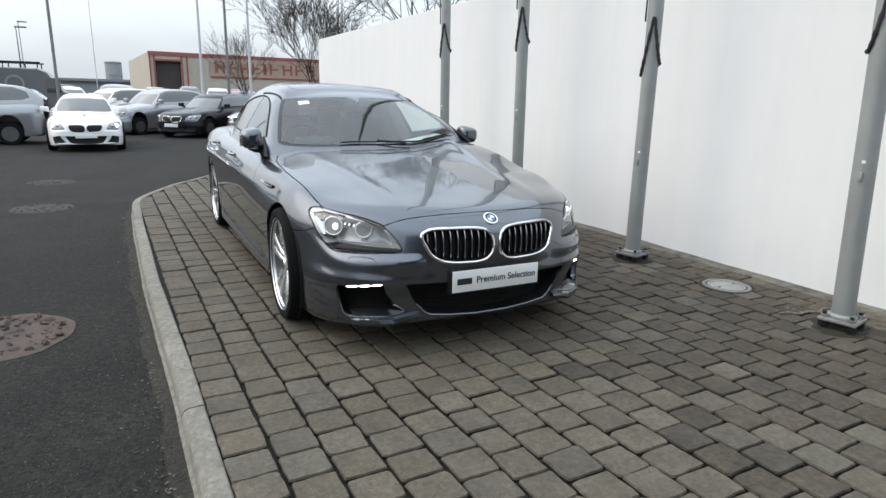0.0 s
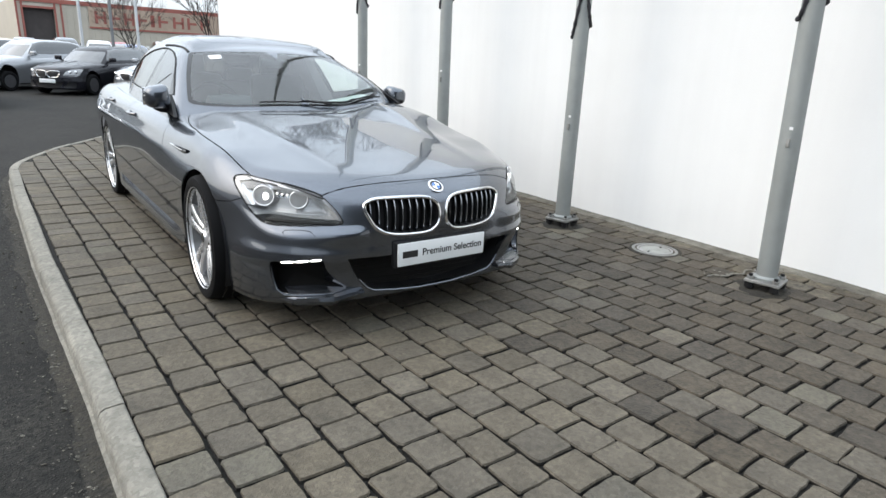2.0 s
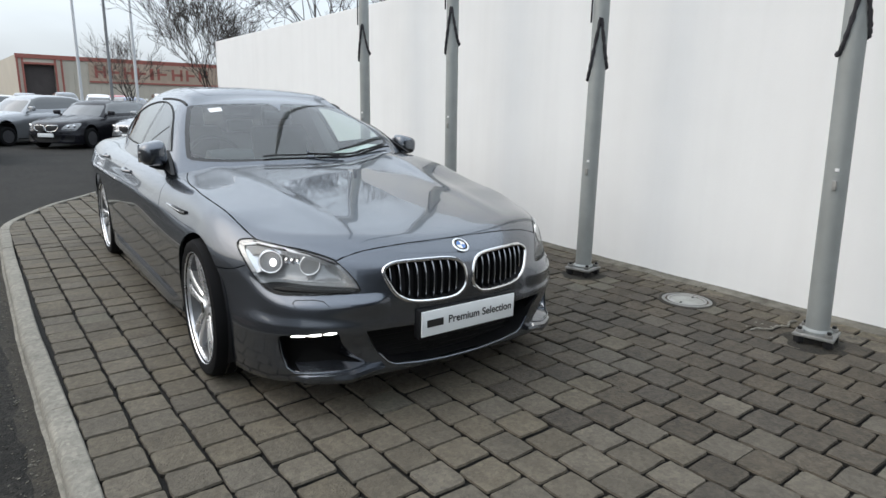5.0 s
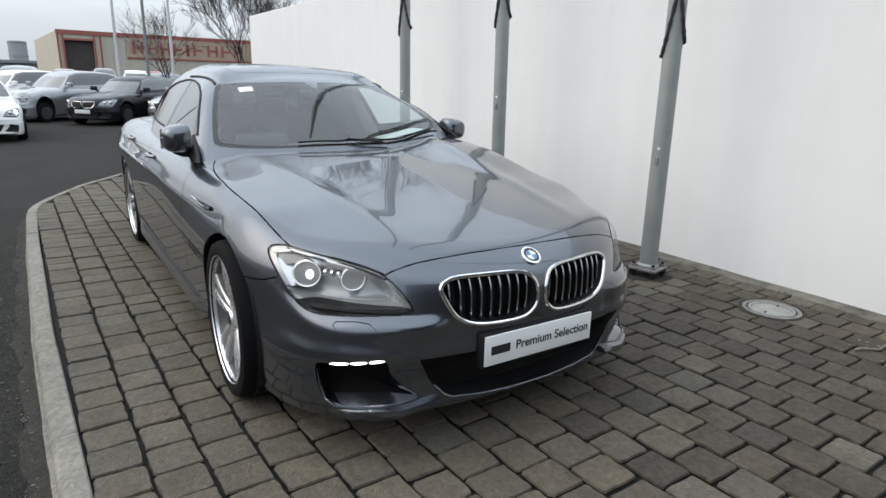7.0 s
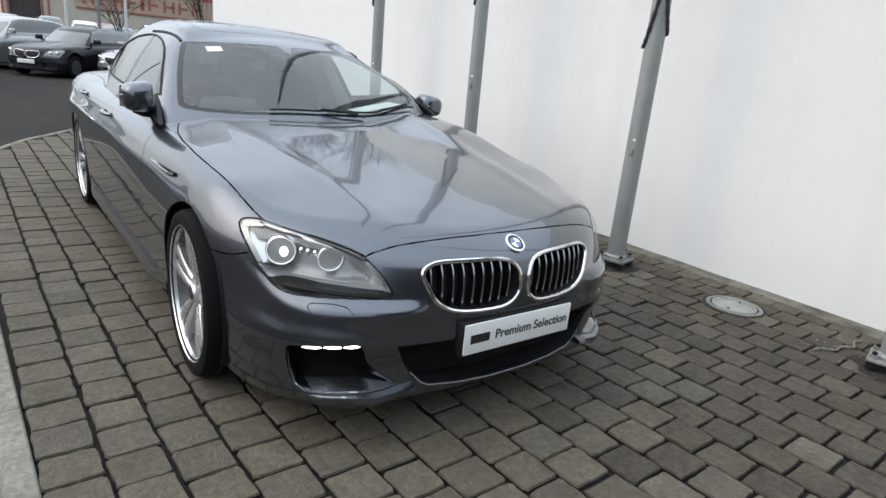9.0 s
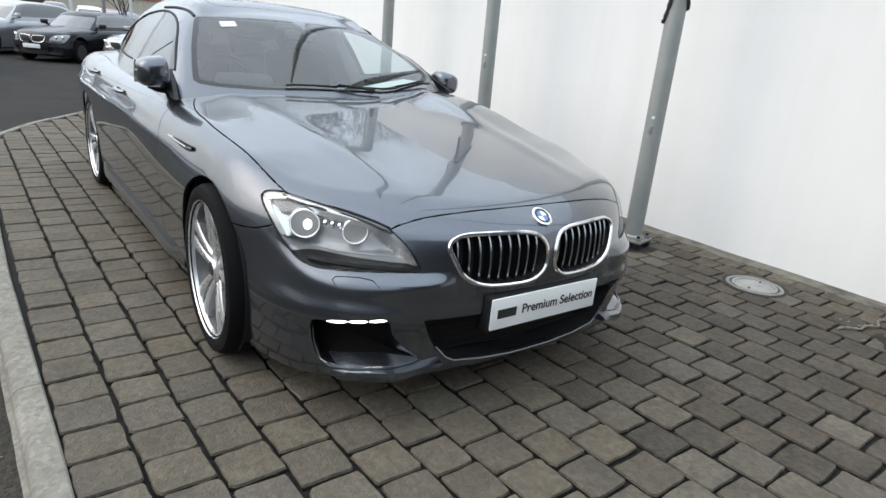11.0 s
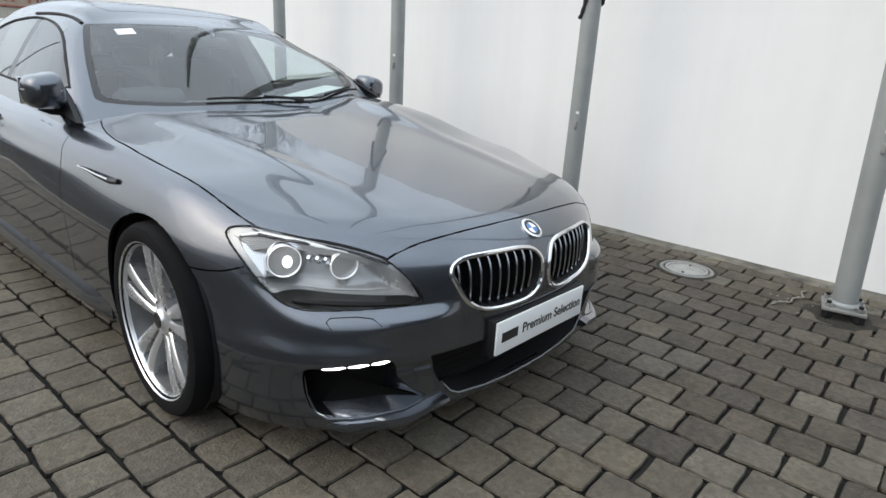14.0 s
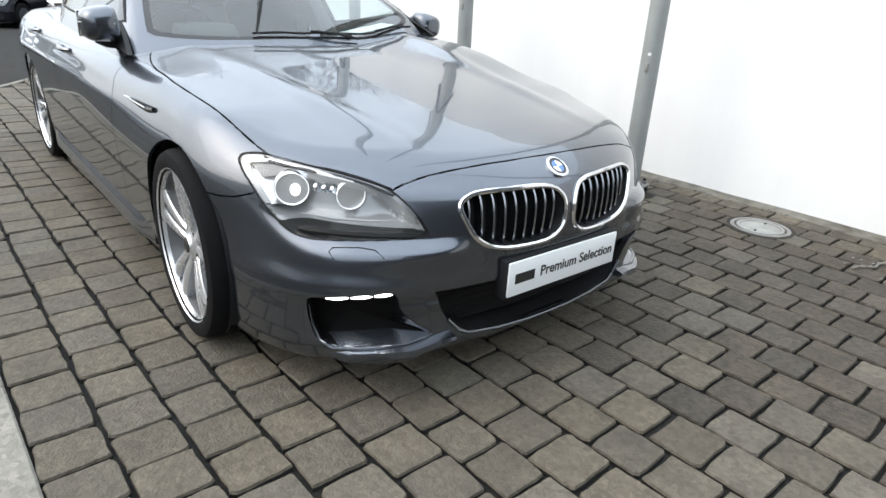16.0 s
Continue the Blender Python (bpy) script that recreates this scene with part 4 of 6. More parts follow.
    # washer flaps in the shelf under the headlights
    for s in (1, -1):
        line = onto(body_f, [(.722, .492), (.727, .512), (.715, .521), (.66, .527), (.63, .524), (.618, .506)], .0005)
        part("washer_flap", tube([(s * x, y, z) for x, y, z in line], .0016, 5), RUBBER, car)
    # side vents behind the front wheels, with a chrome blade
    for s in (1, -1):
        o = np.array([(0, y, z) for y, z in ((1.20, .757), (1.26, .752), (1.35, .753), (1.45, .757), (1.53, .757))])
        p = cast(body_f, o, np.tile([1.0, 0, 0], (5, 1)))
        vent = part("side_vent", tube([(s * (x + .002), y, z) for x, y, z in p], [.010, .014, .012, .008, .004], 8), BLACK_GLOSS, car, "black vent with a chrome blade")
        part("chrome_blade", tube([(s * (x + .010), y, z + .004) for x, y, z in p[1:]], [.006, .006, .006, .003], 8), CHROME, vent)
        # handles
        for hy, hz in ((2.66, .838), (3.62, .868)):
            o = np.array([(0, y, hz + .012 * (y - hy)) for y in np.linspace(hy - .10, hy + .10, 9)])
            p = cast(body_f, o, np.tile([1.0, 0, 0], (9, 1)))
            out = [.004, .022, .03, .032, .032, .032, .03, .022, .004]
            part("door_handle", tube([(s * (q[0] + u - .004), q[1], q[2]) for q, u in zip(p, out)], [.010, .012, .013, .013, .013, .013, .013, .012, .010], 8), PAINT, car)
    # side skirts flare out along the foot of the doors
    for s in (1, -1):
        ys = np.linspace(1.34, 3.52, 34)
        p = cast(body_f, np.array([(0, y, .25) for y in ys]), np.tile([1.0, 0, 0], (34, 1)))
        bm = bmesh.new()
        rows = []
        for (x, y, z), u in zip(p, np.linspace(0, 1, 34)):
            w = .026 * min(1, u / .10, (1 - u) / .10)
            rows.append([bm.verts.new((s * (x + a), y, b)) for a, b in ((-.004, .292), (.4 * w, .262), (w, .226), (w * .9, .198), (-.05, .186))])
        for a, b in zip(rows, rows[1:]):
            for k in range(4):
                bm.faces.new((a[k], a[k + 1], b[k + 1], b[k]))
        bm.faces.new(rows[0])
        bm.faces.new(rows[-1])
        bmesh.ops.recalc_face_normals(bm, faces=bm.faces[:])
        part("side_skirt", bm, PAINT, car, "flared sill in body colour")
    # wing mirrors
    for s in (1, -1):
        bm = bmesh.new()
        bmesh.ops.create_icosphere(bm, subdivisions=4, radius=1)
        for v in bm.verts:
            c = v.co
            k = (abs(c.x) ** 3.6 + abs(c.z) ** 3.6 + abs(c.y) ** 2.8) ** (-1 / 3.2)
            c *= k
            c.y = c.y * (.105 if c.y < 0 else .035)
            c.x *= .080 if s > 0 else .070
            c.z *= .068 - .010 * c.x / .080 + (.004 if s < 0 else 0)
            c.y += .05 * c.x
        drop = .065 if s > 0 else -.002
        m = pose(.880 if s > 0 else -.873, 1.955, .998 - drop, 0, s * 4, 0) @ Matrix.Diagonal((s, 1, 1, 1))
        moved(bm, m)
        if s < 0:
            bmesh.ops.reverse_faces(bm, faces=bm.faces[:])
        mirror = part("wing_mirror", bm, PAINT, car, "body-coloured wing mirror on a black foot")
        foot = tube([(s * .77, 1.94, .925), (s * .81, 1.945, .921), (s * .85, 1.945, .925), (s * .885, 1.95, .945)], [.030, .024, .022, .026], 10)
        part("mirror_foot", foot, RUBBER, mirror)
        part("mirror_glass", box(s * .880 - .066, s * .880 + .066, 1.986, 1.994, .943 - drop, 1.050 - drop, .003), CHROME, mirror)
        part("indicator", tube([(s * (.825 + .018 * k), 1.856 + .0014 * k * k + .002 * k, 1.004 - drop) for k in range(8)], .004, 6), LAMP_GREY, mirror)
        bm = bmesh.new()
        tri = [(s * .802, 1.75, .890), (s * .806, 2.02, .925), (s * .752, 2.04, 1.01)]
        vs = [bm.verts.new(p) for p in tri] + [bm.verts.new((p[0] + s * .02, p[1], p[2])) for p in tri]
        for q in ((0, 1, 2), (3, 4, 5), (0, 1, 4, 3), (1, 2, 5, 4), (2, 0, 3, 5)):
            bm.faces.new([vs[i] for i in q])
        bmesh.ops.recalc_face_normals(bm, faces=bm.faces[:])
        part("mirror_sail", bm, RUBBER, mirror)
    # wipers at the foot of the windscreen
    for pts in (((.06, 1.652), (.34, 1.690), (.62, 1.805)), ((-.30, 1.690), (-.08, 1.655), (.20, 1.660))):
        xs = np.linspace(pts[0][0], pts[2][0], 12)
        yc = np.interp(xs, [p[0] for p in pts], [p[1] for p in pts])
        o = np.array([(x, y, .8) for x, y in zip(xs, yc)])
        p = cast(cab_f, o, np.tile([0.0, 0, 1.0], (12, 1)), 1.0)
        part("wiper", tube([(x, y - .006, z + .012) for x, y, z in p], .0055, 6), RUBBER, car, "black wiper blade")
        part("wiper_arm", tube([(p[6][0], p[6][1] - .008, p[6][2] + .020), (p[9][0], p[9][1] - .030, p[9][2] + .012), (p[11][0] + .03, p[11][1] - .03, p[11][2] - .005)], .006, 6), RUBBER, car)


def build_cabin(car):
    part("cabin_floor", box(-.76, .76, 1.62, 4.6, .45, .80, .02), CABIN_DARK, car, "dark cabin trim")
    # dashboard rolls up to the foot of the screen
    prof = [(1.66, .90), (1.75, .925), (1.95, .945), (2.15, .935), (2.28, .90), (2.32, .80), (2.3, .70)]
    bm = bmesh.new()
    loops = []
    for x in np.linspace(-.70, .70, 21):
        k = 1 - .07 * (abs(x) / .70) ** 3
        loops.append([bm.verts.new((x, y + .12 * (x / .7) ** 2 * (y < 2.0), z * k)) for y, z in prof])
    for a, b in zip(loops, loops[1:]):
        for j in range(len(prof) - 1):
            bm.faces.new((a[j], b[j], b[j + 1], a[j + 1]))
    part("dashboard", bm, DASH, car, "grey dashboard")
    part("dash_hood", moved(lathe([(.02, -.16), (.075, -.14), (.085, 0), (.075, .14), (.02, .16)], "x", 20), pose(-.37, 2.10, .925)), CABIN_DARK, car)
    part("paper_notice", box(.33, .62, 1.86, 2.02, .956, .959), WHITE, car, "white paper lying on the dashboard", smooth=False)
    for s in (1, -1):
        seat = part("front_seat", moved(box(-.25, .25, -.08, .07, 0, .62, .06, 3), pose(s * .37, 2.95, .52, -16)), LEATHER, car, "pale grey leather seat")
        part("headrest", moved(box(-.13, .13, -.05, .05, 0, .19, .045, 3), pose(s * .37, 3.14, 1.10, -12)), LEATHER, seat)
        for k in (-.05, .05):
            part("headrest_post", tube([(s * .37 + k, 3.12, 1.06), (s * .37 + k, 3.145, 1.13)], .006, 6), CHROME, seat)
        part("side_bolster", moved(box(-.03, .03, -.11, .05, .05, .48, .025, 2), pose(s * .37 + .22, 2.95, .52, -16)), LEATHER, seat)
    part("rear_bench", moved(box(-.64, .64, -.08, .08, 0, .55, .06, 3), pose(0, 3.95, .50, -20)), LEATHER, car, "pale grey leather rear bench")
    for s in (1, -1):
        part("rear_headrest", moved(box(-.13, .13, -.05, .05, 0, .15, .04, 3), pose(s * .38, 4.14, 1.0, -16)), LEATHER, car)
    for s in (1, -1):
        trim = bmesh.new()
        lo = [trim.verts.new((s * x, y, .86)) for x, y in ((.66, 2.74), (.80, 2.74), (.80, 3.46), (.66, 3.46))]
        hi = [trim.verts.new((s * x, y, 1.29)) for x, y in ((.50, 2.84), (.575, 2.84), (.575, 3.36), (.50, 3.36))]
        trim.faces.new(hi)
        for k in range(4):
            trim.faces.new((lo[k], lo[(k + 1) % 4], hi[(k + 1) % 4], hi[k]))
        bmesh.ops.recalc_face_normals(trim, faces=trim.faces[:])
        bmesh.ops.bevel(trim, geom=trim.edges[:], offset=.012, segments=2, profile=.5, affect="EDGES")
        part("pillar_trim", trim, DASH, car, "grey trim of the middle pillar")
    rimw = [(.185 * math.cos(a), .185 * math.sin(a), 0) for a in np.linspace(0, 2 * math.pi, 36)[:-1]]
    m = pose(-.37, 2.42, .90, 62)
    wheel = part("steering_wheel", moved(tube(rimw, .015, 8, True), m), CABIN_DARK, car, "dark three-spoke steering wheel")
    for a in (-90, 20, 160):
        c, d = math.cos(radians(a)), math.sin(radians(a))
        part("spoke", moved(tube([(0, 0, .0), (.18 * c, .18 * d, 0)], .014, 6), m), CABIN_DARK, wheel)
    part("airbag", moved(lathe([(.001, -.03), (.06, -.028), (.068, 0), (.06, .03), (.001, .03)], "z", 20), m), CABIN_DARK, wheel)
    # inside mirror and the sticker
    part("inside_mirror", moved(box(-.10, .10, -.02, .02, -.028, .028, .016, 3), pose(0, 2.20, 1.225, 10)), CABIN_DARK, car)
    part("mirror_stem", tube([(0, 2.21, 1.21), (0, 2.20, 1.275)], .014, 8), CABIN_DARK, car)
    o = np.array([(x, y, .9) for x, y in ((-.455, 2.255), (-.375, 2.24), (-.375, 2.19), (-.455, 2.205))])
    p = cast(cab_f, o, np.tile([0.0, 0, 1.0], (4, 1)), 1.0)
    bm = bmesh.new()
    vs = [bm.verts.new((x, y, z + .002)) for x, y, z in p]
    bm.faces.new(vs)
    part("windscreen_sticker", bm, WHITE, car, "small white sticker", smooth=False)


def build_wheel(car):
    # built facing -x about its own hub
    wheel = new("wheel")
    wheel.parent = car
    w = .118
    tyre = lathe([(.262, -.002), (.273, -.008), (.300, -.016), (.322, -.008), (.333, .012), (.3355, .05), (.337, w), (.3355, .19), (.325, .235), (.30, .245), (.262, .235)], "x", 72, True)
    tagged(part("tyre", tyre, TYRE, wheel), "black low-profile tyre")
    for k in range(4):
        g = lathe([(.3377, .045 + .045 * k), (.3381, .047 + .045 * k), (.3381, .053 + .045 * k), (.3377, .055 + .045 * k)], "x", 72, True)
        part("tread_groove", g, BLACK_GLOSS, wheel)
    flange = lathe([(.272, -.010), (.274, .0), (.268, .014), (.256, .014), (.258, .004), (.263, .0)], "x", 72, True)
    rim = part("rim", flange, ALLOY, wheel, "polished alloy rim with five double spokes")
    barrel = lathe([(.256, .015), (.250, .05), (.235, .12), (.235, .23), (.250, .235), (.262, .235), (.266, .015)], "x", 72, True)
    part("barrel", barrel, SHADED_ALLOY, rim, "rim barrel in a darker alloy colour for its shade")
    for k in range(5):
        a0 = radians(72 * k + 90)
        for side in (-1, 1):
            bm = bmesh.new()
            loops = []
            for u in np.linspace(0, 1, 8):
                r = .045 + u * .212
                off = side * (.017 + .029 * u ** 1.1)
                wdt = .028 + .030 * u ** 1.3
                xf = .030 - .022 * u - .018 * math.sin(math.pi * u) * .4
                c, s_ = math.cos(a0), math.sin(a0)
                ring = []
                for tt, dx in ((-wdt * .5 * (1 if side > 0 else 1.0), .006), (-wdt * .25, 0), (wdt * .3, 0.0), (wdt * .55, .007), (wdt * .45, .05), (-wdt * .45, .05)):
                    t = off + tt
                    ring.append(bm.verts.new((xf + dx, r * c - t * s_, r * s_ + t * c)))
                loops.append(ring)
            for p, q in zip(loops, loops[1:]):
                for j in range(6):
                    bm.faces.new((p[j], p[(j + 1) % 6], q[(j + 1) % 6], q[j]))
            bm.faces.new(loops[0])
            bm.faces.new(loops[-1])
            bmesh.ops.recalc_face_normals(bm, faces=bm.faces[:])
            part("spoke", bm, ALLOY, rim)
        part("wheel_bolt", moved(lathe([(.009, 0), (.009, .02)], "x", 10), pose(.028, .056 * math.cos(a0 + .63), .056 * math.sin(a0 + .63))), BLACK_GLOSS, rim)
    part("hub", lathe([(.001, .014), (.030, .014), (.033, .018), (.040, .024), (.072, .032), (.074, .07), (.001, .07)], "x", 40), ALLOY, rim)
    part("cap", lathe([(.001, .010), (.026, .011), (.029, .016)], "x", 30), BLACK_GLOSS, rim)
    # black plate added across the barrel to stand for shade between the spokes
    part("dust_shield", lathe([(.05, .150), (.234, .150), (.234, .16), (.05, .16)], "x", 48, True), SEAL, wheel, "black dust shield, widened so the spoke gaps read dark")
    part("brake_disc", lathe([(.08, .10), (.185, .10), (.185, .13), (.08, .13)], "x", 48, True), DISC, wheel, "grey steel brake disc")
    part("brake_caliper", moved(box(.075, .15, -.055, .055, .12, .21, .012), pose(0, 0, 0, -70)), BLACK_GLOSS, wheel)
    wheel.matrix_basis = pose(-.920, HUBS[0] - .006, .335, 0, 0, -1.7)
    return wheel


saloon = build_car()
settle_side(saloon)


# ---- ground, wall and fixed things ----
def thing(name, label, category, group="", kind=""):
    return tagged(new(name), label, category, group, kind)


def solid(name, bm, material, label="", category="", group="", kind="", smooth=False):
    ob = part(name, bm, material, None, "", smooth)
    return tagged(ob, label, category, group, kind)


def slab(poly, z0, z1):
    bm = bmesh.new()
    lo = [bm.verts.new((x, y, z0)) for x, y in poly]
    hi = [bm.verts.new((x, y, z1)) for x, y in poly]
    bm.faces.new(hi)
    bm.faces.new(lo[::-1])
    for k in range(len(poly)):
        bm.faces.new((lo[k], lo[(k + 1) % len(poly)], hi[(k + 1) % len(poly)], hi[k]))
    bmesh.ops.recalc_face_normals(bm, faces=bm.faces[:])
    return bm


ROAD_Z, FALL = -.10, -.0085


def yard(y):
    """Height of the asphalt, which dips gently beyond the paving and rises again."""
    return float(np.interp(y, [-10, 20, 26, 60], [-.015, -.27, -.27, .30]))


KERB_LINE = [(-1.53, -7.0), (-1.552, -.7), (-1.575, .4), (-1.635, 2.0), (-1.672, 4.3), (-1.675, 5.60), (-1.655, 5.85), (-1.60, 6.06), (-1.50, 6.34), (-1.15, 7.14), (-.53, 8.14), (2.66, 13.0)]


def ground():
    bm = bmesh.new()
    bmesh.ops.create_grid(bm, x_segments=60, y_segments=60, size=1)
    for v in bm.verts:
        # finer near the kerb, and out to the horizon
        v.co.x = math.copysign(abs(v.co.x) ** 3.2 * 700, v.co.x)
        v.co.y = math.copysign(abs(v.co.y) ** 3.2 * 700, v.co.y) + 2
        v.co.z = yard(v.co.y)
    solid("road", bm, ASPHALT, "worn dark grey asphalt of the yard", "road", kind="structure", smooth=True)


ground()
BED_POLY = [(-1.44, -7.0), (2.70, -7.0), (2.70, 12.9), (-.43, 8.10), (-1.05, 7.10), (-1.40, 6.34), (-1.50, 6.06), (-1.555, 5.85), (-1.57, 5.60), (-1.567, 4.3), (-1.54, 2.0), (-1.485, .4), (-1.465, -.7)]
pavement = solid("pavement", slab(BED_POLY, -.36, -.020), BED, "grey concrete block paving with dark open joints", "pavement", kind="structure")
wall = solid("wall_east", box(2.70, 2.94, -9.0, 12.6, -.4, 2.63, .008), RENDER, "smooth white rendered boundary wall", "wall", kind="structure")



def mortar_fillet():
    """Sandy mortar and silt banked against the foot of the wall."""
    bm = bmesh.new()
    rows = []
    for y in np.linspace(-8.9, 12.5, 430):
        w = .125 + .060 * noise.noise(Vector((y * 1.3, 0, 2))) + .018 * noise.noise(Vector((y * 6, 0, 5)))
        h = .016 + .008 * noise.noise(Vector((y * 2.1, 3, 0)))
        rows.append([bm.verts.new(p) for p in ((2.699 - w, y, -.020), (2.699 - w * .85, y, .004), (2.699 - w * .4, y, h * .7), (2.699, y, h))])
    for p, q in zip(rows, rows[1:]):
        for j in range(3):
            bm.faces.new((p[j], p[j + 1], q[j + 1], q[j]))
    bmesh.ops.recalc_face_normals(bm, faces=bm.faces[:])
    part("mortar_fillet", bm, MOSS, wall, "sandy mortar and silt at the foot of the wall")


mortar_fillet()
# kerb stones with a rounded outer edge
kerb = thing("kerb", "pale concrete kerb of long stones with a worn rounded edge", "kerb", kind="structure")


def kerb_stones():
    pts = [Vector((*p, 0)) for p in KERB_LINE]
    lens = [(b - a).length for a, b in zip(pts, pts[1:])]
    total = sum(lens)

    def at(s):
        for a, b, d in zip(pts, pts[1:], lens):
            if s <= d:
                return a + (b - a) * (s / d)
            s -= d
        return pts[-1]

    prof = [(.001, -.34), (.000, -.03), (.010, -.010), (.028, .001), (.088, .004), (.094, -.001), (.094, -.34)]
    s = -.38
    while s < total:
        e = min(s + (.92 if s < 13 else .60), total)
        a = max(s, 0) + .0025
        n = 5
        bm = bmesh.new()
        loops = []
        dx, dz = random.uniform(-.0015, .0015), random.uniform(-.003, .002)
        for u in np.linspace(a, e - .0025, n):
            p, q = at(u - .02 if u > .02 else 0), at(min(u + .02, total - .001))
            t = (q - p).normalized()
            w = Vector((t.y, -t.x, 0))
            c = at(u)
            loops.append([bm.verts.new((c.x + w.x * k + dx, c.y + w.y * k, z + dz)) for k, z in prof])
        m = len(prof)
        for p, q in zip(loops, loops[1:]):
            for j in range(m):
                bm.faces.new((p[j], q[j], q[(j + 1) % m], p[(j + 1) % m]))
        bm.faces.new(loops[0])
        bm.faces.new(loops[-1][::-1])
        bmesh.ops.recalc_face_normals(bm, faces=bm.faces[:])
        part("kerb_stone", bm, KERB, kerb)
        s = e
    # pale mortar along the foot, and dark silt outside it
    mortar, silt = bmesh.new(), bmesh.new()
    last = None
    for u in np.linspace(.05, total - .05, 420):
        p, q = at(u - .02), at(u + .02)
        t = (q - p).normalized()
        w = Vector((t.y, -t.x, 0))
        c = at(u)
        wob = .012 * noise.noise(Vector((u * 2.3, 0, 4))) + .006 * noise.noise(Vector((u * 9, 2, 4)))
        z = yard(c.y)
        ring = [(c.x + w.x * k, c.y + w.y * k, z + h) for k, h in ((-.085 - wob * 3, .001), (-.030 - wob, .004), (-.014 - wob * .4, .008), (-.006 - wob * .2, .013), (.01, .016))]
        if last:
            for bm, lo, hi in ((silt, 0, 2), (mortar, 2, 4)):
                for j in range(lo, hi):
                    bm.faces.new([bm.verts.new(v) for v in (last[j], ring[j], ring[j + 1], last[j + 1])])
        last = ring
    for nm, bm, material, label in (("kerb_haunch", mortar, KERB, "pale mortar along the foot of the kerb"), ("kerb_silt", silt, SILT, "dark silt and moss at the foot of the kerb")):
        bmesh.ops.remove_doubles(bm, verts=bm.verts[:], dist=1e-6)
        part(nm, bm, material, kerb, label)



kerb_stones()


def flag_pole(y, wrap_z, turns, lean=.03):
    pole = thing("flagpole", "grey steel flagpole on a bolted base with rope wrapped round it", "flagpole", "flagpoles along the wall")
    x = 2.11
    part("shaft", moved(lathe([(.062, .075), (.060, 1.2), (.058, 3.0), (.056, 6.0), (.050, 10.4), (.001, 10.42)], "z", 28), pose(x, y, 0)), POLE, pole)
    part("collar", moved(lathe([(.062, .070), (.078, .072), (.078, .084), (.064, .098)], "z", 28, True), pose(x, y, 0)), POLE, pole)
    part("base_plate", moved(box(-.104, .104, -.104, .104, .052, .070, .004), pose(x, y, 0, 0, 0, 12)), STEEL, pole, "square steel base plate on studs")
    for a, b in ((-1, -1), (-1, 1), (1, -1), (1, 1)):
        m = pose(x, y, 0, 0, 0, 12)
        part("stud", moved(lathe([(.012, -.014), (.012, .104), (.001, .106)], "z", 10), m @ pose(a * .074, b * .074, 0)), RUBBER, pole)
        part("nut", moved(lathe([(.030, .016), (.030, .052)], "z", 6), m @ pose(a * .074, b * .074, 0)), RUBBER, pole)
        part("nut", moved(lathe([(.022, .072), (.022, .090)], "z", 6), m @ pose(a * .074, b * .074, 0)), STEEL, pole)
    # dark patch with a ragged rim round the foot, in the silt colour
    bm = bmesh.new()
    rim, mid = [], []
    for k in range(36):
        a = k * math.pi / 18
        w = .185 + .055 * noise.noise(Vector((math.cos(a) * 1.6, math.sin(a) * 1.6, y)))
        rim.append(bm.verts.new((x + w * math.cos(a), y + w * math.sin(a), -.003)))
        mid.append(bm.verts.new((x + w * .7 * math.cos(a), y + w * .7 * math.sin(a), .006)))
    for k in range(36):
        bm.faces.new((rim[k], rim[(k + 1) % 36], mid[(k + 1) % 36], mid[k]))
    bm.faces.new(mid)
    part("silt_bed", bm, SILT, pole, "dark patch on the paving round the foot of the pole")
    # a loop of rope round the pole, drawn up in front where the halyard holds it
    pts, rad = [], []
    for u in np.linspace(0, 1, 64, endpoint=False):
        a = u * 2 * math.pi
        lift = 1 - abs(math.sin(a - radians(222))) if math.cos(a - radians(222)) > 0 else 0.0
        pts.append((x + .067 * math.cos(a), y + .067 * math.sin(a), wrap_z + .04 + .24 * (turns + .9) * lift + .045 * math.sin(a - radians(222)) * (1 - lift)))
        rad.append(.012 + .003 * math.sin(u * 150))
    part("rope", tube(pts, rad, 7, True), ROPE, pole, "dark rope looped round the pole")
    pts = [(x - .063 + .003 * math.sin(k), y + .036 + .004 * math.sin(k * .7), z) for k, z in enumerate(np.linspace(wrap_z + .40, 8.4, 24))]
    part("halyard", tube(pts, .0075, 6), ROPE, pole)
    part("sticker", moved(box(-.003, .003, -.010, .010, 0, .018, .001), pose(x - .0565, y - .022, wrap_z - .62, 0, 0, 25)), WHITE, pole, "small white sticker")
    part("cleat", moved(box(-.008, .008, -.010, .010, 0, .05, .003), pose(x - .062, y - .02, wrap_z - .72)), STEEL, pole)
    tilt = Matrix.Translation((0, y, 0)) @ Matrix(((1, 0, 0, 0), (0, 1, lean, 0), (0, 0, 1, 0), (0, 0, 0, 1))) @ Matrix.Translation((0, -y, 0))
    for ob in pole.children:
        ob.data.transform(tilt)
    return pole


for y, z, k, tip in ((-.605, 1.62, .62, .035), (1.163, 1.53, .80, .002), (2.96, 1.82, .75, .015), (4.71, 1.83, .7, .015)):
    flag_pole(y, z, k, tip)


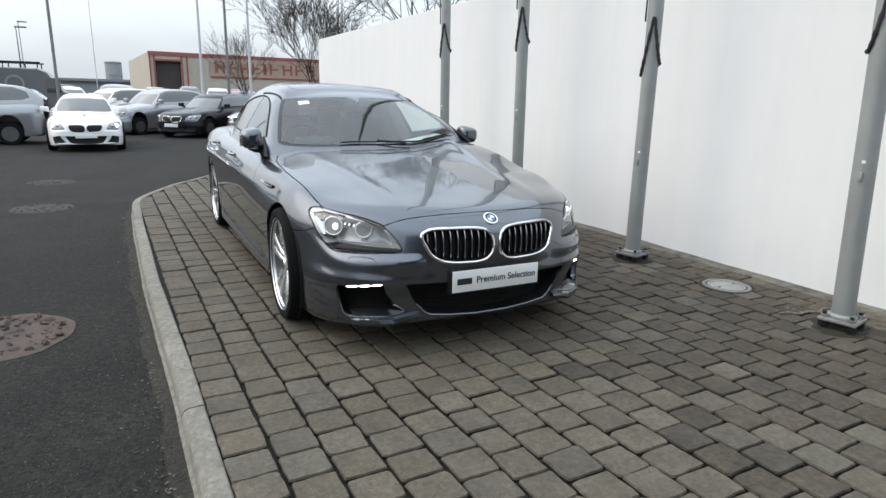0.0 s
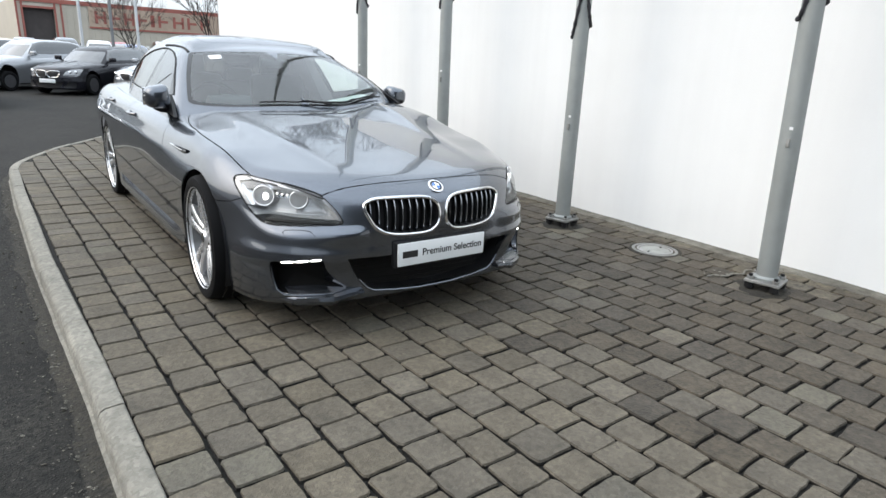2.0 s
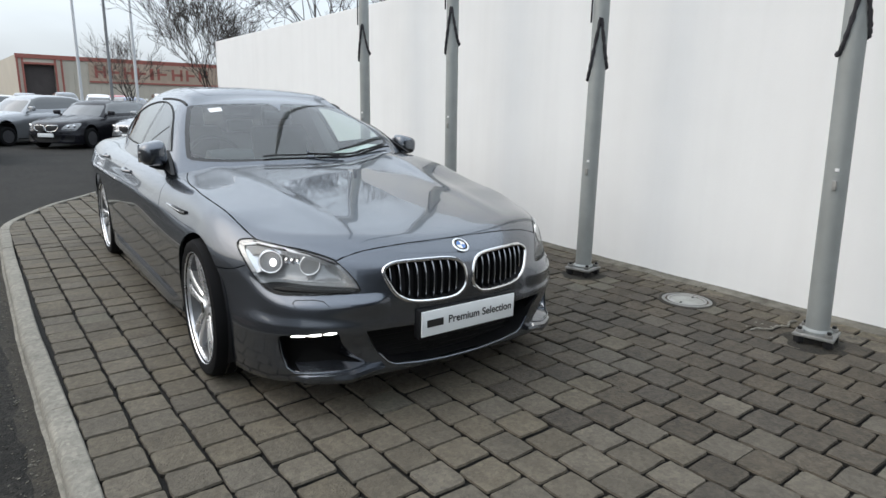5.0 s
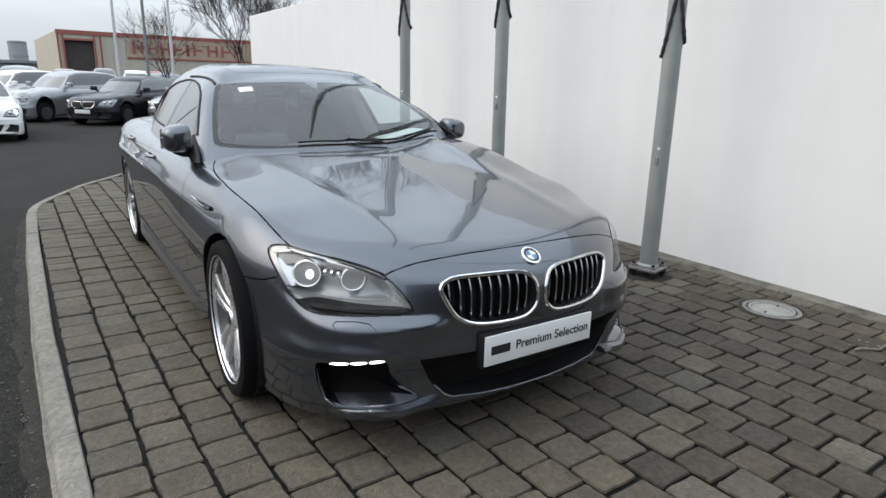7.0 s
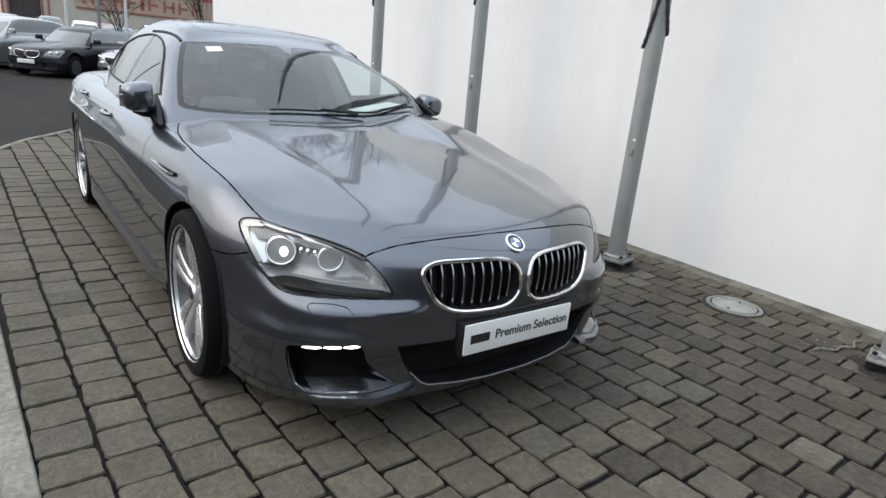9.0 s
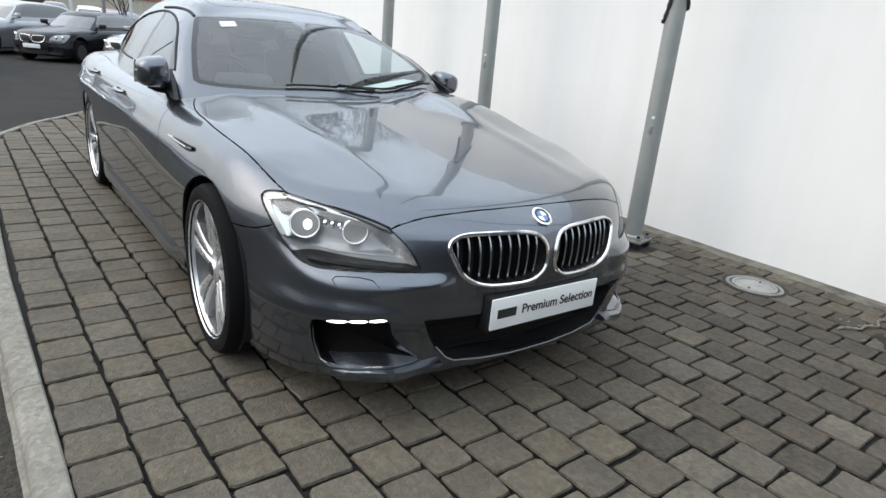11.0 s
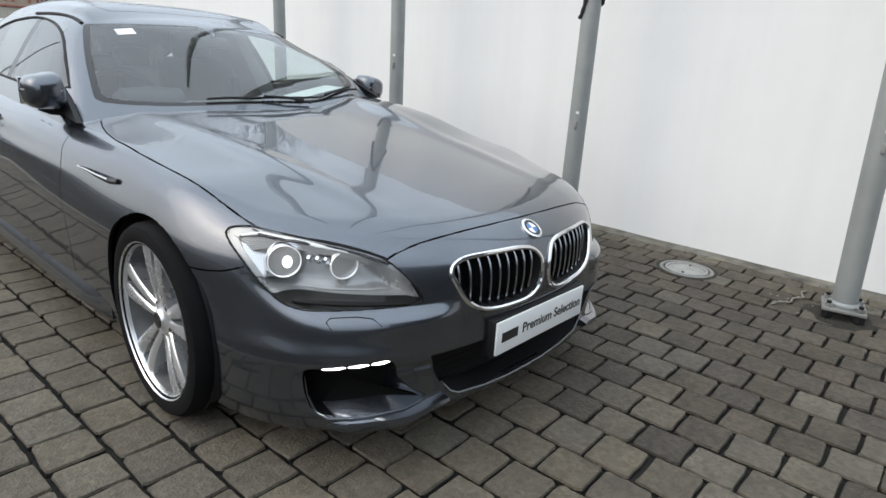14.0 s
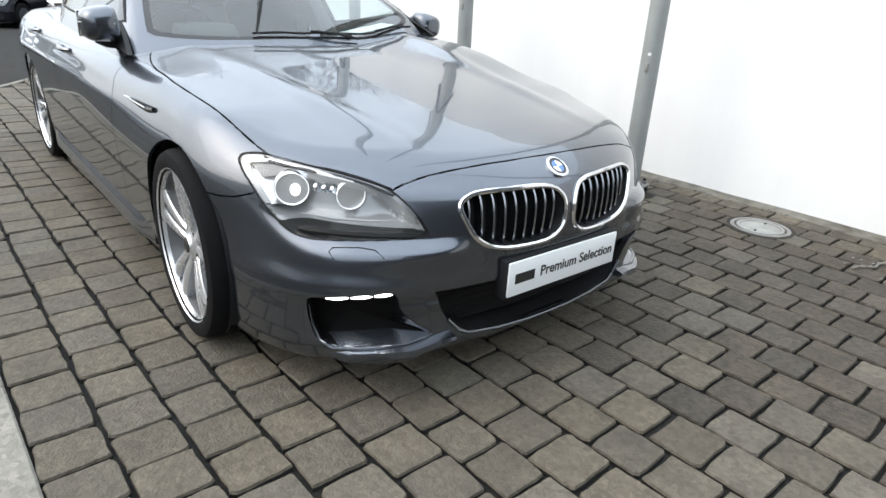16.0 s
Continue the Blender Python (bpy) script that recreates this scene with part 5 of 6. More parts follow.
def inspection_cover(x, y, r):
    c = thing("inspection_cover", "round metal inspection cover with pale worn rings set in dark paving", "manhole cover")
    at = pose(x, y, 0)
    part("surround", moved(lathe([(r + .030, -.02), (r + .030, .002), (r + .002, .005), (r, -.02)], "z", 48), at), SILT, c, "dark silted joint round the cover")
    part("outer_ring", moved(lathe([(r, -.02), (r, .005), (r - .004, .008), (r - .020, .008), (r - .024, .000), (r - .024, -.02)], "z", 48), at), STEEL, c)
    part("groove", moved(lathe([(r - .024, -.02), (r - .024, .001), (r - .036, .001), (r - .036, -.02)], "z", 48, True), at), RUBBER, c)
    part("inner_ring", moved(lathe([(r - .036, -.01), (r - .036, .007), (r - .052, .007), (r - .054, -.01)], "z", 48, True), at), PALE, c)
    part("infill", moved(lathe([(r - .054, -.02), (r - .054, .002), (r - .062, .005), (.001, .006)], "z", 48), at), PALE_WORN, c)
    for s in (-1, 1):
        part("lifting_key_hole", moved(box(-.014, .014, -.006, .006, .0035, .0085, .001), at @ pose(s * (r - .08), s * .01, 0, 0, 0, 20)), RUBBER, c)


inspection_cover(2.212, .292, .168)


def road_patch(x, y, rx, ry, seed, fill):
    """A round sunken cover, its brick-red filling crumbled."""
    random.seed(seed)
    c = thing("road_cover", "round rusty red-brown cover sunk in the asphalt", "manhole cover", "covers in the road")
    bm = bmesh.new()
    n = 40
    rim = []
    for k in range(n):
        a = 2 * math.pi * k / n
        w = 1 + .07 * noise.noise(Vector((math.cos(a) * 2, math.sin(a) * 2, seed)))
        rim.append(bm.verts.new((x + rx * w * math.cos(a), y + ry * w * math.sin(a), yard(y) + .006)))
    mid = [bm.verts.new((x + (v.co.x - x) * .86, y + (v.co.y - y) * .86, yard(y) + .012)) for v in rim]
    for k in range(n):
        bm.faces.new((rim[k], rim[(k + 1) % n], mid[(k + 1) % n], mid[k]))
    bm.faces.new(mid)
    part("cover_plate", bm, fill, c)
    bm = bmesh.new()
    for k in range(130 if fill == RUST else 60):
        a, r = random.uniform(0, 2 * math.pi), math.sqrt(random.random()) * .9
        s = random.uniform(.010, .030 if fill == RUST else .014)
        q = bmesh.ops.create_icosphere(bm, subdivisions=1, radius=s)
        bmesh.ops.transform(bm, matrix=pose(x + rx * r * math.cos(a), y + ry * r * math.sin(a), yard(y) + .012, random.uniform(0, 90), 0, random.uniform(0, 180)) @ Matrix.Diagonal((1.3, 1, .45, 1)), verts=q["verts"])
    tagged(part("crumbled_fill", bm, fill, c), kind="stuff")


road_patch(-2.42, 1.55, .37, .40, 3, RUST)
road_patch(-2.68, 6.48, .35, .35, 5, DUSTED)
road_patch(-2.82, 9.29, .35, .35, 8, DUSTED)
random.seed(11)


def grit():
    """Moss, grit and old leaves along the foot of the wall and in the gutter."""
    bm = bmesh.new()
    for k in range(1500):
        if k < 1000:
            y, x = random.uniform(-1.6, 8), 2.685 - abs(random.gauss(0, .05))
            z = .006
        else:
            y = random.uniform(-2.0, 5.6)
            x = float(np.interp(y, [-.7, 2, 5], [-1.60, -1.67, -1.70])) - abs(random.gauss(0, .05))
            z = yard(y) + .003
        s = random.uniform(.002, .007)
        q = bmesh.ops.create_icosphere(bm, subdivisions=1, radius=s)
        bmesh.ops.transform(bm, matrix=pose(x, y, z, random.uniform(0, 60), random.uniform(0, 60), random.uniform(0, 180)) @ Matrix.Diagonal((1.6, 1, .5, 1)), verts=q["verts"])
    solid("grit", bm, MOSS, "moss, grit and crumbs along the wall and kerb", "grit", kind="stuff")


grit()


def chippings():
    """Loose stone chips on the asphalt, thickest towards the gutter."""
    rng = random.Random(17)
    verts, faces = [], []
    for k in range(5200):
        y = rng.uniform(-1.8, 5.5)
        x = float(np.interp(y, [-.7, 2, 5], [-1.63, -1.70, -1.73])) - abs(rng.gauss(0, .55))
        r = rng.choice((.0012, .0015, .002, .002, .003, .004))
        a = rng.uniform(0, 2 * math.pi)
        z = yard(y) + r * .4
        o = len(verts)
        for i in range(4):
            q = a + i * math.pi / 2
            w = r * rng.uniform(.8, 1.5)
            verts.append((x + w * math.cos(q), y + w * math.sin(q), z + rng.uniform(-.3, .3) * r))
        verts += [(x, y, z + r * .8), (x, y, z - r)]
        for i in range(4):
            faces += [(o + i, o + (i + 1) % 4, o + 4), (o + (i + 1) % 4, o + i, o + 5)]
    me = bpy.data.meshes.new("loose_chippings")
    me.from_pydata(verts, [], faces)
    me.materials.append(CHIP)
    tagged(new("loose_chippings", me), "loose grey stone chippings scattered on the asphalt", "gravel", kind="stuff")


chippings()


def broken_mortar():
    """A pale strip of mortar and its crumbs, fallen beside a flagpole."""
    rng = random.Random(6)
    chunk = thing("broken_mortar", "pale strip of broken mortar lying on the paving by a flagpole", "rubble")
    pts = [(1.97 + .42 * u, -.29 - .085 * math.sin(u * 2.2) + .012 * math.sin(u * 17), .010 + .006 * math.sin(u * 9) ** 2) for u in np.linspace(0, 1, 26)]
    part("strip", tube(pts, [.003 + .006 * abs(math.sin(k * 1.9)) for k in range(26)], 6), KERB, chunk, smooth=False)
    for k in range(7):
        bm = bmesh.new()
        bmesh.ops.create_icosphere(bm, subdivisions=1, radius=rng.uniform(.004, .010))
        for v in bm.verts:
            v.co *= rng.uniform(.7, 1.25)
        part("crumb", moved(bm, pose(rng.uniform(1.9, 2.5), rng.uniform(-.48, -.20), .008) @ Matrix.Diagonal((1.3, 1, .6, 1))), KERB, chunk, smooth=False)


broken_mortar()


# ---- the yard beyond: parked cars, posts, trees and buildings ----
SILVER = car_paint("silver_paint", (.31, .32, .335), .6, .1)
BLACKCAR = car_paint("black_paint", (.010, .010, .014), .2, .2)
BLACKCAR.node_tree.nodes["Principled BSDF"].inputs["Coat Weight"].default_value = .3
BLACKCAR.node_tree.nodes["Principled BSDF"].inputs["Specular IOR Level"].default_value = .2
WHITECAR = mat("white_paint", (.78, .78, .78), .35, coat=1.0, vary=.02, scale=4)
GREYCAR = car_paint("mid_grey_paint", (.20, .215, .235), .6, .1)
REDCAR = mat("red_car_paint", (.30, .03, .03), .35, coat=1.0, vary=.05, scale=4)
BLUECAR = mat("blue_car_paint", (.05, .08, .16), .35, coat=1.0, vary=.05, scale=4)
suv_roof = curve([(1.0, .62), (1.4, .84), (1.7, 1.00), (2.0, 1.17), (2.3, 1.315), (2.6, 1.375), (3.2, 1.40), (4.0, 1.38), (4.45, 1.30), (4.75, 1.12), (5.0, .92)])
suv_side = curve([(.80, .86), (.93, .82), (1.1, .755), (1.25, .69), (1.35, .62), (1.45, .5)])


def suv_f(x, y, z):
    x = np.abs(x)
    g1 = (x - suv_side(z) * np.interp(y, [1.2, 2.8, 4, 5], [.98, 1.0, .98, .90])) * .9
    ye = y - .25 * x * x
    g2 = (z - suv_roof(ye) + .03 * (x / .6) ** 2) * .9
    return smax(g1, g2, .05)


SUV_SCREEN = [(-.02, 1.56), (.45, 1.63), (.70, 1.74), (.62, 2.15), (.57, 2.24), (.30, 2.14), (-.02, 2.10)]
SUV_GLASS = [(1.92, .985), (2.10, 1.12), (2.34, 1.275), (2.6, 1.325), (3.4, 1.345), (4.1, 1.325), (4.42, 1.23), (4.50, 1.10), (4.3, 1.04), (3.0, 1.0)]


def far_car(name, label, paint, scale, roof, screen_line, glass_line, lit=False, group=""):
    """A parked car at a distance, nose at its own origin and tail along +y."""
    car = tagged(new(name), label, "car", group)
    k = Matrix.Diagonal((*scale, 1))
    cols = [(0, YC, math.sin(a), -math.cos(a)) for a in np.linspace(0, math.pi / 2, 34)]
    cols += [(0, y, 1, 0) for y in np.linspace(1.0, 4.0, 34)[1:]]
    cols += [(0, 4.0, math.cos(a), math.sin(a)) for a in np.linspace(0, math.pi / 2, 12)[1:]]
    rows = [(z, 0.0) for z in np.linspace(.155, .60, 22)] + [(.60, e) for e in np.linspace(0, 1.45, 26)[1:]]
    o = np.array([(x, y, z) for x, y, dx, dy in cols for z, e in rows])
    d = np.array([(dx * math.cos(e), dy * math.cos(e), math.sin(e)) for x, y, dx, dy in cols for z, e in rows])
    o[:, 2] = np.maximum(o[:, 2], low_z(np.clip(o[:, 1] + d[:, 1] * .9, 0, 5)) + .006)
    skin = sheet(cast(body_f, o, d), len(cols), len(rows))
    c = centres(skin, [0, 1, 2])
    take(skin, (roof(c[:, 0], c[:, 1], c[:, 2]) < -.06) & (c[:, 1] > 1.6)).free()
    front = lambda p: p.y < .75
    lens = carve(skin, HEADLIGHT, [0, 2], lambda p: p.y < .75 and p.z > .5, .05)
    kid = carve(skin, KIDNEY, [0, 2], front, .05)
    side = carve(skin, SIDE_INTAKE, [0, 2], front, .05)
    low = carve(skin, LOW_INTAKE, [0, 2], front, .05)
    for hub in HUBS:
        carve(skin, [(hub + .368 * math.cos(a), .335 + .368 * math.sin(a)) for a in np.linspace(0, 2 * math.pi, 28)[:-1]], [1, 2], lambda p: p.x > .5, .08).free()
    part("body", moved(both(skin), k), paint, car)
    for nm, bm, material in (("headlight", lens, LAMP_GREY), ("kidney_grille", kid, RUBBER), ("air_intake", side, RUBBER)):
        for b in (flipped(bm), bm):
            part(nm, moved(b, k), material, car)
    part("lower_grille", moved(both(low), k), RUBBER, car)
    for s in (1, -1):
        edge = onto(body_f, rounded(KIDNEY, 1), .002)
        part("grille_frame", moved(tube([(s * x, y, z) for x, y, z in edge], .007, 5, True), k), CHROME, car)
        for hx, hz in ((.745, .650), (.63, .640)):
            at = onto(body_f, [(hx, hz)], .003)[0]
            bulb = lathe([(.048, .03), (.046, -.004), (.030, -.010), (.001, -.012)], "y", 14)
            part("lamp_bulb", moved(bulb, k @ pose(s * at[0], at[1], at[2], 0, 0, s * 20)), LIT_FAR if lit and hx > .7 else CHROME, car)
        brow = onto(body_f, [(.50, .575), (.60, .565), (.70, .556), (.76, .555)], .002)
        part("lamp_edge", moved(tube([(s * x, y, z) for x, y, z in brow], .010, 5), k), SEAL, car)
    ys = np.linspace(1.3, 4.85, 60)
    es = np.linspace(0.0, math.pi / 2, 34)
    o = np.array([(0, y, .80) for y in ys for e in es])
    d = np.array([(math.cos(e), 0, math.sin(e)) for y in ys for e in es])
    cab = sheet(cast(roof, o, d), len(ys), len(es))
    c = centres(cab, [0, 1, 2])
    take(cab, (body_f(c[:, 0], c[:, 1], c[:, 2]) < -.06) | (c[:, 2] < .82)).free()
    scr = carve(cab, screen_line, [0, 1], lambda p: p.y < 2.6 and p.z > .85, .08)
    gl = carve(cab, glass_line, [1, 2], lambda p: p.x > .3, .08)
    part("roof", moved(both(cab), k), paint, car)
    part("windscreen", moved(both(scr), k), FAR_GLASS, car)
    for b in (flipped(gl), gl):
        part("side_window", moved(b, k), FAR_GLASS, car)
    part("cabin", moved(box(-.70, .70, 1.9, 4.4, .5, .98, .1), k), CABIN_DARK, car)
    part("underbody", moved(join(box(-.60, .60, .35, 4.75, .20, .60, .05), box(-.84, .84, 1.36, 3.45, .20, .60, .04)), k), RUBBER, car)
    part("number_plate", moved(box(-.26, .26, .0, .03, .345, .45, .004), k), PLATE, car)
    for s in (1, -1):
        b = box(s * .985 - .11, s * .985 + .11, 1.90, 2.02, .945, 1.075, .035, 2)
        part("wing_mirror", moved(join(b, box(s * .86 - .07, s * .86 + .07, 1.93, 2.0, .93, .96, .01)), k), paint, car)
        tail = onto_rear(s)
        part("tail_light", moved(tail, k), TAIL, car)
        for hub in HUBS:
            m = pose(s * .83 * scale[0], hub * scale[1], .335 * scale[1] * 1.02)
            r = scale[1] * 1.02
            w = part("wheel", moved(lathe([(.22 * r, -.10), (.30 * r, -.11), (.335 * r, -.08), (.335 * r, .08), (.30 * r, .11), (.22 * r, .10)], "x", 28, True), m), TYRE, car)
            part("rim", moved(lathe([(.235 * r, .10 * s), (.22 * r, .06 * s), (.07 * r, .075 * s), (.001, .085 * s)], "x", 10), m), ALLOY_DARK, w)
    return car


def onto_rear(s):
    o = np.array([(s * x, 4.0, z) for x, z in ((.55, .80), (.70, .80), (.84, .80), (.84, .90), (.70, .92), (.55, .92))])
    p = cast(body_f, o, np.tile([0.0, 1.0, 0.0], (6, 1)), 1.5)
    bm = bmesh.new()
    a = [bm.verts.new((x, y + .004, z)) for x, y, z in p]
    b = [bm.verts.new((x, y - .05, z)) for x, y, z in p]
    bm.faces.new(a)
    for i in range(6):
        bm.faces.new((a[i], a[(i + 1) % 6], b[(i + 1) % 6], b[i]))
    bmesh.ops.recalc_face_normals(bm, faces=bm.faces[:])
    return bm


FAR_GLASS = mat("dark_window", (.018, .022, .024), .06, spec=1.0, coat=1.0)
LIT_FAR = mat("lit_headlight", (.9, .9, .9), .3, emit=12.0)
TAIL = mat("tail_red", (.28, .02, .02), .25, coat=.5)
ALLOY_DARK = mat("dull_alloy", (.09, .09, .095), .45, .5, vary=.15, scale=20)
ROW = "cars parked in the yard"


def repaint(car, paint, old):
    for ch in car.children_recursive:
        if ch.type == "MESH" and ch.data.materials[0] == old:
            ch.material_slots[0].link = "OBJECT"
            ch.material_slots[0].material = paint
    return car


white_saloon = far_car("white_car", "white saloon facing the paving with its headlights on", WHITECAR, (.96, .93, 1.03), cab_f, SCREEN, SIDE_GLASS, True, ROW)
white_saloon.matrix_basis = pose(-2.54, 15.7, yard(15.7), 0, 0, 2)
suv = far_car("silver_car", "silver estate car parked nose out among others", SILVER, (.98, .94, 1.23), suv_f, SUV_SCREEN, SUV_GLASS, False, ROW)
suv.matrix_basis = pose(-2.35, 23.6, yard(23.6), 0, 0, -52)
dark = far_car("black_car", "black hatchback parked at an angle in the yard", BLACKCAR, (1.02, 1.0, 1.14), suv_f, SUV_SCREEN, SUV_GLASS, False, ROW)
dark.matrix_basis = pose(-.18, 21.4, yard(21.4), 0, 0, -42)


def park(proto, label, old, paint, x, y, turn):
    c = copy_thing(proto, pose(x, y, yard(y), 0, 0, turn))
    tagged(repaint(c, paint, old), label)
    return c


park(suv, "pale silver estate car standing across the yard", SILVER, SILVER, -8.25, 19.8, -90)
park(suv, "white estate car parked behind a white saloon", SILVER, WHITECAR, -3.96, 25.6, -52)
park(dark, "silver hatchback parked beside a black one", BLACKCAR, SILVER, 2.07, 20.33, -42)
park(suv, "grey estate car parked behind the others", SILVER, GREYCAR, 3.7, 24.8, -42)
FAR = ((-9.5, 38, GREYCAR), (-6.6, 39, REDCAR), (-3.9, 40, WHITECAR), (-1.2, 40, GREYCAR), (1.4, 41, SILVER), (4.0, 40, WHITECAR), (6.8, 41, BLUECAR), (9.6, 41, SILVER), (12.4, 42, GREYCAR),
       (-8.0, 50, SILVER), (-5.2, 51, BLACKCAR), (-2.2, 52, WHITECAR), (.8, 52, SILVER), (3.8, 53, GREYCAR), (6.8, 53, REDCAR), (9.8, 53, WHITECAR), (13, 54, SILVER))
for i, (x, y, paint) in enumerate(FAR):
    if i % 2:
        park(suv, "distant estate car in a row in the yard", SILVER, paint, x, y, random.uniform(-12, 12) + (180 if i % 3 == 0 else 0))
    else:
        park(dark, "distant hatchback in a row in the yard", BLACKCAR, paint, x, y, random.uniform(-12, 12))


def work_van():
    van = thing("van", "dark grey panel van with a ladder rack on its roof", "van")
    m = pose(-5.55, 29.6, yard(29.6), 0, 0, 0)
    side = [(-2.5, .45), (2.3, .45), (2.45, .9), (2.40, 1.25), (1.75, 1.45), (1.2, 2.25), (.9, 2.38), (-2.35, 2.42), (-2.5, 2.2)]
    bm = bmesh.new()
    loops = [[bm.verts.new((x, y, z * (1 if z < 1.5 else 1 - .02 * (abs(y) > .9)))) for x, z in side] for y in (-.98, -.90, .90, .98)]
    for p, q in zip(loops, loops[1:]):
        for j in range(len(side)):
            bm.faces.new((p[j], q[j], q[(j + 1) % len(side)], p[(j + 1) % len(side)]))
    bm.faces.new(loops[0])
    bm.faces.new(loops[-1][::-1])
    bmesh.ops.recalc_face_normals(bm, faces=bm.faces[:])
    part("body", moved(bm, m), VAN_GREY, van)
    part("side_window", moved(slab([(1.15, -1), (1.68, -1), (1.68, -.97), (1.15, -.97)], 1.42, 2.0), m), FAR_GLASS, van)
    part("badge_ring", moved(lathe([(.34, -1.0), (.34, -.97), (.27, -.97), (.27, -1.0)], "y", 28, True), m @ pose(.05, 0, 1.75)), GREYCLAD, van, "plain ring painted on the side")
    part("side_stripe", moved(box(-1.9, -.9, -1.0, -.975, 1.25, 1.36), m), RUBBER, van)
    for x in (-1.7, 1.5):
        for y in (-.85, .85):
            part("wheel", moved(lathe([(.2, -.11), (.36, -.10), (.36, .10), (.2, .11)], "y", 24), m @ pose(x, y, .36)), TYRE, van)
    for y in (-.8, .8):
        part("rack_rail", moved(tube([(-2.2, y, 2.62), (1.0, y, 2.62)], .03, 6), m), RUBBER, van)
    for x in np.linspace(-2.1, .9, 6):
        part("rack_bar", moved(tube([(x, -.8, 2.40), (x, -.8, 2.62), (x, .8, 2.62), (x, .8, 2.40)], .025, 6), m), RUBBER, van)


work_van()


def warehouse():
    w = thing("warehouse", "cream clad warehouse with red trim and a dark doorway", "building")
    m = pose(1.15, 66, FALL * 66 + .25, 0, 0, 3.5)
    H = 5.49
    # front wall in pieces round the doorway, ribbed
    for x0, x1, z0, z1 in ((0, .45, -.1, H), (.45, 2.85, 4.70, H), (2.85, 36, -.1, H)):
        part("wall", moved(box(x0, x1, 0, .3, z0, z1), m), CREAM, w, smooth=False)
    part("doorway", moved(box(.40, 2.90, .31, .5, -.2, 4.75), m), DARKDOOR, w, smooth=False)
    part("roof", moved(slab([(.2, .32), (36, .32), (36, 24), (.2, 24)], H - .2, H - .03), m), GREYCLAD, w, smooth=False)
    part("side_wall", moved(slab([(-.02, .05), (.16, .05), (.16, 24), (-.02, 24)], -.2, H - .02), m), CREAM, w, smooth=False)
    for k in range(60):
        x = 3.3 + k * .54
        part("cladding_rib", moved(box(x, x + .07, -.05, 0, -.1, H - .55), m), CREAM, w, smooth=False)
    part("eaves_trim", moved(box(-.1, 36, -.10, .0, H - .32, H + .05), m), RED, w, smooth=False)
    for x in (-.06, .34, 2.86, 3.35):
        part("upright_trim", moved(box(x, x + .16, -.10, -.0, -.1, H - .3), m), RED, w, smooth=False)
    part("lintel_trim", moved(box(.34, 3.0, -.09, -.0, 4.66, 4.84), m), RED, w, smooth=False)
    sign = part("sign_band", moved(box(5.6, 19, -.09, -.06, 3.39, 5.16), m), SIGNBAND, w, "pale sign band with red lettering shapes", smooth=False)
    for i, (x, wd) in enumerate(((6.1, .95), (7.4, .85), (8.6, .9), (9.8, .85), (11.0, .35), (11.7, .9), (13.1, 1.05), (14.5, .9), (15.8, .9))):
        lo, hi = 3.70, 4.80
        bars = [box(x, x + .24, -.13, -.09, lo, hi), box(x + .24, x + wd, -.13, -.09, (lo + hi) / 2 - .1, (lo + hi) / 2 + .12)]
        if i % 2 == 0:
            bars.append(box(x + wd - .22, x + wd, -.13, -.09, lo, hi))
        part("sign_bar", moved(join(*bars), m), RED, sign, smooth=False)
    part("lower_band", moved(box(5.6, 36, -.11, -.06, 3.24, 3.40), m), RED, w, smooth=False)


SIGNBAND = mat("sign_band_tan", (.38, .29, .22), .7, vary=.12, scale=2)
warehouse()


def far_shapes():
    hall = solid("low_hall", box(-60, 1.5, 108, 118, -1.9, 2.73), FARGREY, "long low grey hall at the edge of the yard", "building")
    part("roof", box(-60.5, 2.0, 107.5, 118.5, 2.73, 3.13), GREYCLAD, hall, smooth=False)
    hall2 = solid("far_shed", box(16, 70, 118, 126, -2.1, 4.67), FARGREY, "far grey industrial shed behind the trees", "building")
    part("roof", box(15.5, 70.5, 117.5, 126.5, 4.67, 5.07), GREYCLAD, hall2, smooth=False)
    tower = thing("water_tank", "grey cylindrical storage tank far off", "tank")
    part("shell", moved(lathe([(1.5, -.1), (1.5, 8.0), (1.4, 8.2), (.001, 8.35)], "z", 24), pose(-2.4, 140, FALL * 140)), FARGREY, tower)
    for z in (3, 5.5, 7.9):
        part("hoop", moved(lathe([(1.5, z), (1.56, z), (1.56, z + .12), (1.5, z + .12)], "z", 24, True), pose(-2.4, 140, FALL * 140)), GREYCLAD, tower)
    # two unseen blocks added: a dark one darkening the bumper's reflections, a plain one west
    back = solid("building_south", box(-6, 26, -17, -10, -.3, 7.2), DARK_BACKDROP, "unseen dark block added behind the paving to darken reflections", "building", kind="structure")
    solid("building_west", box(-52, -46, -20, 90, -1.6, 6.0), FARGREY, "unseen plain grey block added across the yard", "building", kind="structure")


far_shapes()


def post(x, y, h, r, material, label, head=0):
    p = thing("lamp_post", label, "lamp post", "posts in the yard")
    part("shaft", moved(lathe([(r, -.1), (r * .9, h * .4), (r * .55, h), (.001, h + .01)], "z", 12), pose(x, y, yard(y) + .1)), material, p)
    part("foot", moved(lathe([(r * 1.7, -.1), (r * 1.7, .5), (r * 1.1, .7)], "z", 12), pose(x, y, yard(y) + .1)), material, p)
    if head:
        part("lamp_head", moved(box(-.1, .75, -.13, .13, h - .02, h + .10, .04), pose(x, y, yard(y) + .1)), material, p)


